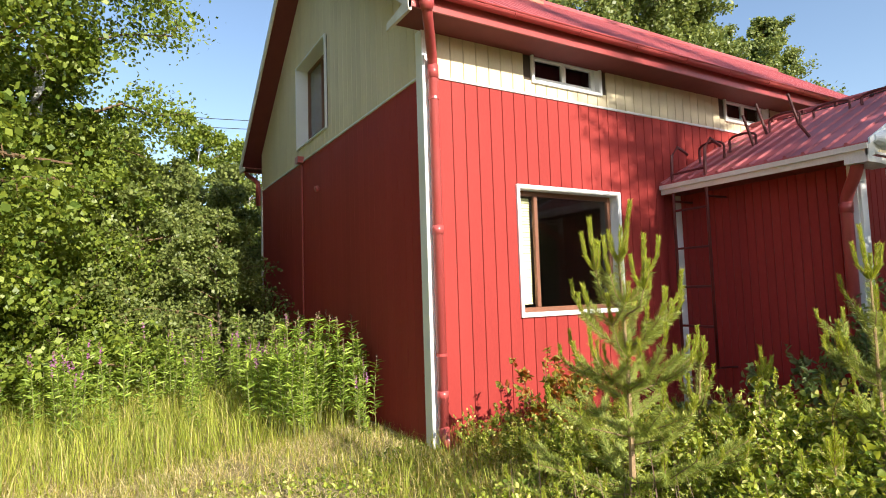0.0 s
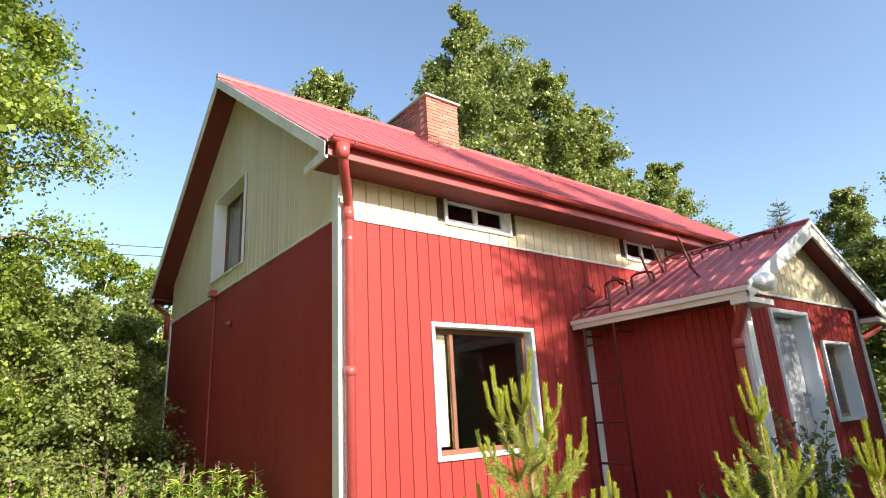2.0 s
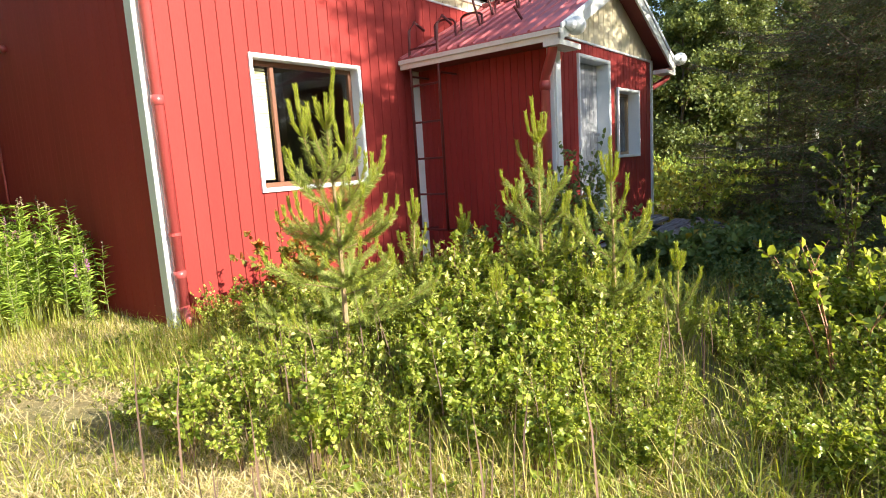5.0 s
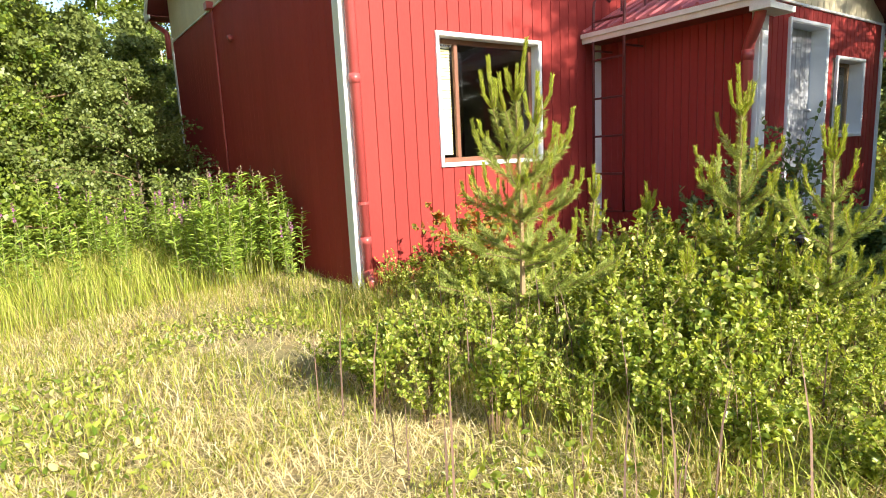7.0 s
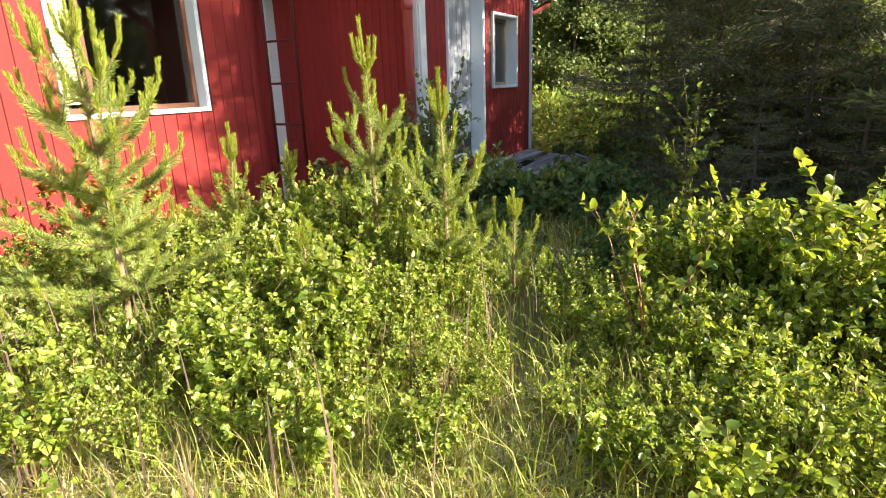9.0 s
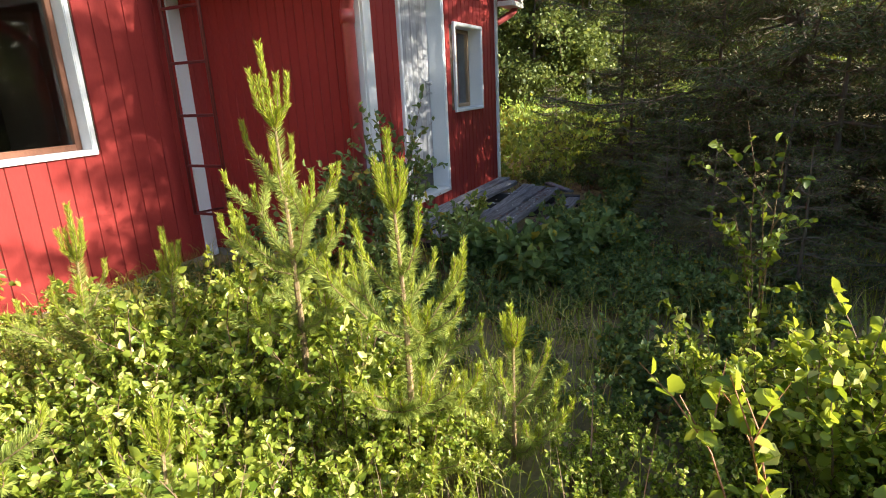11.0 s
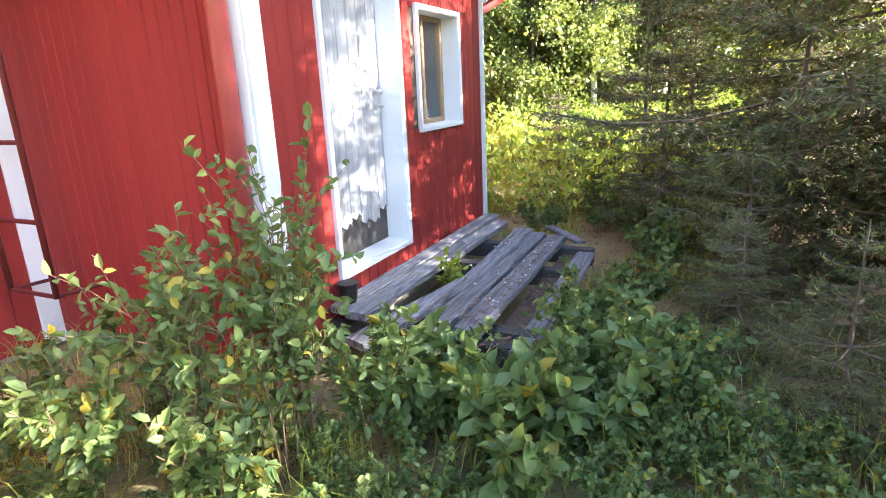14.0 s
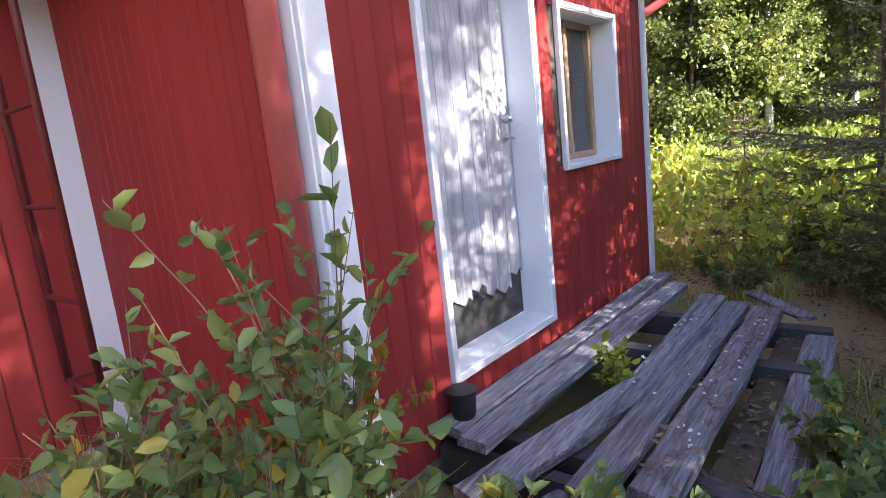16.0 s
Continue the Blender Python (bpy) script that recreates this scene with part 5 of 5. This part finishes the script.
# ---- shrubs ----
kinds = [shrub(rng, "rose_shrub", 0.85, 0.42, 16, 44, 0.042, L_SHRUB, "bright green leafy wild rose shrub in sunlight"),
         shrub(rng, "rose_shrub", 0.65, 0.45, 16, 44, 0.038, L_SHRUB, "low spreading green shrub with small leaves"),
         shrub(rng, "aspen_shrub", 0.95, 0.35, 11, 36, 0.052, L_SHRUB, "young aspen shoots with round pale leaves", upright=0.8, ratio=0.85),
         shrub(rng, "raspberry_shrub", 0.55, 0.4, 13, 32, 0.056, L_WILLOW, "low dull green raspberry shrub", ratio=0.7)]
rusty = shrub(rng, "rose_shrub", 0.95, 0.4, 12, 30, 0.06, L_RUST, "rose shrub with orange and rusty leaves against the wall")
rusty.location = (3.85, 4.65, 0)
c = copy_thing(rusty, pose(4.35, 4.95, 0, 0, 0, 70))
c.scale = (0.9, 0.9, 0.85)
c = copy_thing(rusty, pose(6.95, 3.35, 0, 0, 0, 150))
c.scale = (0.7, 0.7, 1.1)
SHRUBS = []
srng = np.random.default_rng(5)


def path_gap(x, y):
    """The distance from the trodden line that the walker takes."""
    best = 9.0
    line = ((0.5, 0.3), (1.2, 0.4), (2.9, 0.77), (3.65, 0.9), (4.4, 1.3), (5.1, 1.57), (5.9, 2.05))
    for (ax, ay), (bx, by) in zip(line, line[1:]):
        u = max(0, min(1, ((x - ax) * (bx - ax) + (y - ay) * (by - ay)) / ((bx - ax) ** 2 + (by - ay) ** 2)))
        best = min(best, math.hypot(x - ax - u * (bx - ax), y - ay - u * (by - ay)))
    return best


tries = 0
while len(SHRUBS) < 240 and tries < 6000:
    tries += 1
    x, y = srng.uniform(2.4, 7.9), srng.uniform(-1.0, 5.2)
    if x < 4.3 and y < 0.35 or x < 2.95 or (x < 3.35 and y > 2.5):
        continue
    if x < 3.3 and y > 4.2 or y > 7.6 - x * 0.2 or (x < 2.9 and y > 2.9) or (x < 3.2 and y < 0.9):
        continue
    if x > 6.6 and y > 1.9 or path_gap(x, y) < 0.2 or (x > 5.7 and y < 1.3):
        continue
    if any(math.hypot(x - a, y - b) < 0.27 for a, b, _ in SHRUBS):
        continue
    SHRUBS.append((x, y, srng.integers(0, 3) if x < 5.3 else 3))
for x, y in ((4.5, -0.3), (4.95, -0.05), (4.9, 0.4), (5.5, -0.2), (5.2, 0.7), (7.25, 2.2), (7.32, 2.62), (7.45, 1.85), (8.3, 1.95), (7.2, 3.0), (7.15, 1.75), (10.9, 3.0), (11.2, 2.4), (10.6, 1.9), (11.6, 3.4), (9.6, 1.7), (8.8, 1.75), (7.9, 1.85), (12.2, 2.6), (12.0, 4.2)):
    SHRUBS.append((x, y, 0 if x < 6 else 3))
LOW = []
tries = 0
while len(LOW) < 150 and tries < 5000:
    tries += 1
    x, y = srng.uniform(1.9, 7.4), srng.uniform(0.1, 3.6)
    if x + 0.55 * y < 3.45 or (x > 6.3 and y > 2.9) or (x > 7.1 and y > 2.1) or path_gap(x, y) < 0.12:
        continue
    if any(math.hypot(x - a, y - b) < 0.2 for a, b, _ in LOW):
        continue
    LOW.append((x, y, int(srng.integers(0, 3)) if x < 5.0 else 3))
tries = 0
while len(LOW) < 215 and tries < 9000:
    tries += 1
    x, y = srng.uniform(2.5, 5.6), srng.uniform(-1.4, 0.5)
    if path_gap(x, y) < 0.3 or x - y < 2.6 or any(math.hypot(x - a, y - b) < 0.19 for a, b, _ in LOW):
        continue
    LOW.append((x, y, int(srng.integers(0, 3))))
SHRUBS += LOW
first = set()
for x, y, k in SHRUBS:
    gap = path_gap(x, y)
    s = srng.uniform(0.75, 1.15) * (0.42 if gap < 0.4 else 0.6 if gap < 0.75 else 0.85 if gap < 1.1 else 1.0)
    if 5.2 < x < 7.3:
        s *= 0.5
    elif y > 3.3:
        s *= 0.62
    elif math.hypot(x - 3.0, y - 2.8) < 0.75:
        s *= 0.7
    if (x, y, k) in LOW:
        s = srng.uniform(0.38, 0.68) * (0.7 if gap < 0.35 else 1.0)
    if (x, y) in ((4.5, -0.3), (4.95, -0.05)):
        s = 1.0
    m = Matrix.Translation((x, y, ground_z(x, y) - 0.01)) @ Matrix.Rotation(srng.uniform(0, 6.28), 4, "Z")
    if k in first:
        c = copy_thing(kinds[k], m)
    else:
        first.add(k)
        c = kinds[k]
        c.matrix_basis = m
    c.scale = (s, s, s * srng.uniform(0.85, 1.15))
sap = shrub(rng, "birch_sapling", 1.4, 0.2, 4, 30, 0.042, L_BIRCH, "thin birch sapling with sparse leaves beside the path", upright=1.0, ratio=0.8)
sap.location = (5.6, 0.55, 0)
for x, y, h, n in ((6.62, 2.98, 1.52, 8), (6.42, 2.95, 1.15, 8), (6.85, 3.25, 1.35, 7), (6.25, 3.25, 1.18, 11), (6.5, 3.75, 1.0, 9), (5.95, 3.5, 0.85, 10), (6.1, 4.1, 0.7, 8), (6.05, 2.95, 0.8, 9), (6.75, 2.7, 0.75, 8)):
    w = shrub(rng, "willow_sapling", h, 0.27, n, 22, 0.066, L_WILLOW, "grey-green willow sapling with broad leaves by the porch", upright=0.9, ratio=0.5, stem_r=0.005)
    w.location = (x, y, 0)
w = shrub(rng, "aspen_shoot", 0.42, 0.14, 4, 26, 0.06, L_SHRUB, "small green shoot growing through the deck gap", upright=0.8, ratio=0.5)
w.location = (8.62, 3.13, 0.05)
w = shrub(rng, "aspen_shoot", 0.55, 0.35, 7, 18, 0.10, L_WILLOW, "broad-leaved shoots before the deck", upright=0.6, ratio=0.6)
w.location = (7.05, 2.55, 0.0)
for x, y, a in ((6.75, 2.0, 0), (7.05, 1.85, 80), (6.95, 2.25, 190), (7.4, 1.75, 250)):
    copy_thing(w, pose(x, y, -0.03, 0, 0, a))

ROSE_STEM = material("reddish_rose_stem", (0.30, 0.12, 0.06), (0.40, 0.18, 0.09), 0.6, 20, 0.1)
w = shrub(rng, "rose_shoot", 0.98, 0.34, 4, 13, 0.055, L_SHRUB, "sparse reddish rose shoot with round leaves beside the path", upright=0.7, ratio=0.8, wood=ROSE_STEM)
w.location = (4.02, 0.52, 0)

# ---- fireweed by the gable ----
fw = [fireweed(rng, 1.15, False, "tall green fireweed gone brownish at the top"), fireweed(rng, 1.2, True, "tall green fireweed with pink-purple flowers")]
spots = []
for i in range(40):
    spots.append((srng.uniform(2.15, 3.2), srng.uniform(6.9, 9.6), 1 if srng.random() < 0.1 else 0))
while len(spots) < 150:
    x, y = srng.uniform(-2.6, 3.25), srng.uniform(6.2, 12.5)
    if y < 6.9 and x < 2.2 or (x < 1.5 and y < 7.6 and srng.random() < 0.6):
        continue
    spots.append((x, y, 1 if srng.random() < 0.22 else 0))
seen_kind = set()
for x, y, k in spots:
    s = srng.uniform(0.65, 1.1)
    m = Matrix.Translation((x, y, 0)) @ Matrix.Rotation(srng.uniform(0, 6.28), 4, "Z")
    c = copy_thing(fw[k], m) if k in seen_kind else fw[k]
    seen_kind.add(k)
    c.matrix_basis = m
    c.scale = (s, s, s)

# ---- grass ----
grng = np.random.default_rng(8)


def patch(p, f=0.6, off=0.0):
    return np.array([noise.noise(Vector((x * f, y * f, off))) for x, y in p[:, :2]])


straw = scatter(grng, 40000, -3.2, 3.7, 0.6, 7.3, lambda p: (patch(p, 0.8, 5) > -0.2) | (grng.random(len(p)) < 0.45))
blades("dry_grass", grng, straw, 0.04, 0.17, 0.003, 2.0, L_STRAW, "flattened dry yellow grass in the sun")
near_straw = scatter(grng, 16000, 0.3, 3.3, 0.4, 3.4)
blades("dry_grass", grng, near_straw, 0.03, 0.13, 0.0026, 2.0, L_STRAW, "flattened dry yellow grass beside the trodden line")
green = scatter(grng, 40000, -3.5, 4.2, 0.5, 7.4, lambda p: patch(p, 0.7, 9) > -0.2)
blades("short_grass", grng, green, 0.05, 0.22, 0.003, 1.0, L_GRASS, "short green and yellowish grass")
tall = scatter(grng, 38000, -7.0, 3.38, 6.1, 13.5, lambda p: p[:, 1] > 6.6 + patch(p, 0.8, 2) * 0.8)
blades("tall_grass", grng, tall, 0.2, 0.6, 0.0035, 0.7, L_TALL, "tall green grass along the gable")
wild = scatter(grng, 34000, 2.3, 8.5, -2.2, 5.7, lambda p: (p[:, 0] < 4.6) | (grng.random(len(p)) < 0.3))
blades("wild_grass", grng, wild, 0.10, 0.45, 0.0026, 0.7, L_GRASS, "wild green grass between the shrubs")
shade = scatter(grng, 22000, 5.0, 12.8, 1.3, 5.7, lambda p: patch(p, 1.1, 13) > -0.15)
blades("shade_grass", grng, shade, 0.08, 0.32, 0.0035, 0.9, L_TALL, "green grass in the shade round the porch")
yard = scatter(grng, 34000, -10.0, 8.5, -9.0, 0.7)
blades("yard_grass", grng, yard, 0.08, 0.3, 0.005, 0.9, L_GRASS, "rough yellowish yard grass")
weeds = scatter(grng, 20000, -3.0, 5.0, 0.6, 5.8, lambda p: patch(p, 0.9, 21) > 0.05)
n = len(weeds)
L = grng.uniform(0.02, 0.055, n)
weeds[:, 2] += grng.uniform(0.02, 0.16, n)
tagged(array_mesh("weed_leaves", *leaf_arrays(weeds, rnd_dirs(grng, n, 0.3), rnd_dirs(grng, n, 1.5), L, L * 0.55), L_SHRUB), "small weeds among the grass", "weeds", kind="stuff")
md = scatter(grng, 45000, 11.3, 24.0, 0.8, 9.5)
n = len(md)
md[:, 2] = grng.uniform(0, 1, n) ** 0.7 * (0.75 + 0.5 * np.abs(patch(md, 0.5, 3)) * 2)
L = grng.uniform(0.07, 0.16, n)
tagged(array_mesh("meadow_plants", *leaf_arrays(md, rnd_dirs(grng, n, 0.9), rnd_dirs(grng, n, 0.8), L, L * 0.45, broad=False), L_MEADOW), "sunlit yellow-green meadow of tall weeds", "meadow", kind="stuff")
under = scatter(grng, 24000, 5.2, 13.5, -4.0, 3.9)
n = len(under)
L = grng.uniform(0.03, 0.08, n)
under[:, 2] += grng.uniform(0.02, 0.06, n)
tagged(array_mesh("forest_litter", *leaf_arrays(under, rnd_dirs(grng, n, 0.0) * [1, 1, 0.3], rnd_dirs(grng, n, 2.5), L, L * 0.25, broad=False), L_DEAD), "brown needles and twigs under the spruces", "litter", kind="stuff")
stalks = scatter(grng, 150, 1.6, 4.6, 0.9, 3.4)
blades("dead_stalks", grng, stalks, 0.3, 0.75, 0.005, 0.15, L_DEAD, "dead brown flower stalks in the grass")

# ---- cables beyond the gable ----
cab = Shape()
for dz in (0.0, 0.35):
    cab.tube([(-14 + 2.6 * i, 24, 8.3 + dz - 0.45 * math.sin(math.pi * i / 8)) for i in range(9)], 0.015, 4)
tagged(part("overhead_cable", cab, CABLE), "two thin overhead cables beyond the gable", "cable")

# ---- far woods all round ----
fr = np.random.default_rng(21)
n = 60000
a = fr.uniform(0, 6.283, n)
rad = fr.uniform(38, 62, n)
top = 7.5 + 4.0 * np.array([noise.noise(Vector((math.cos(q) * 9, math.sin(q) * 9, 0))) for q in a]) + 2.5 * np.array([noise.noise(Vector((math.cos(q) * 40, math.sin(q) * 40, 3))) for q in a])
p = np.stack([12 + rad * np.cos(a), 4 + rad * np.sin(a), fr.uniform(0, 1, n) ** 0.8 * top], 1)
L = fr.uniform(0.5, 1.1, n)
tagged(array_mesh("far_woods", *leaf_arrays(p, rnd_dirs(fr, n), rnd_dirs(fr, n, 0.4), L, L * 0.8, broad=False), L_FAR), "far mixed woods round the yard", "woods", kind="stuff")
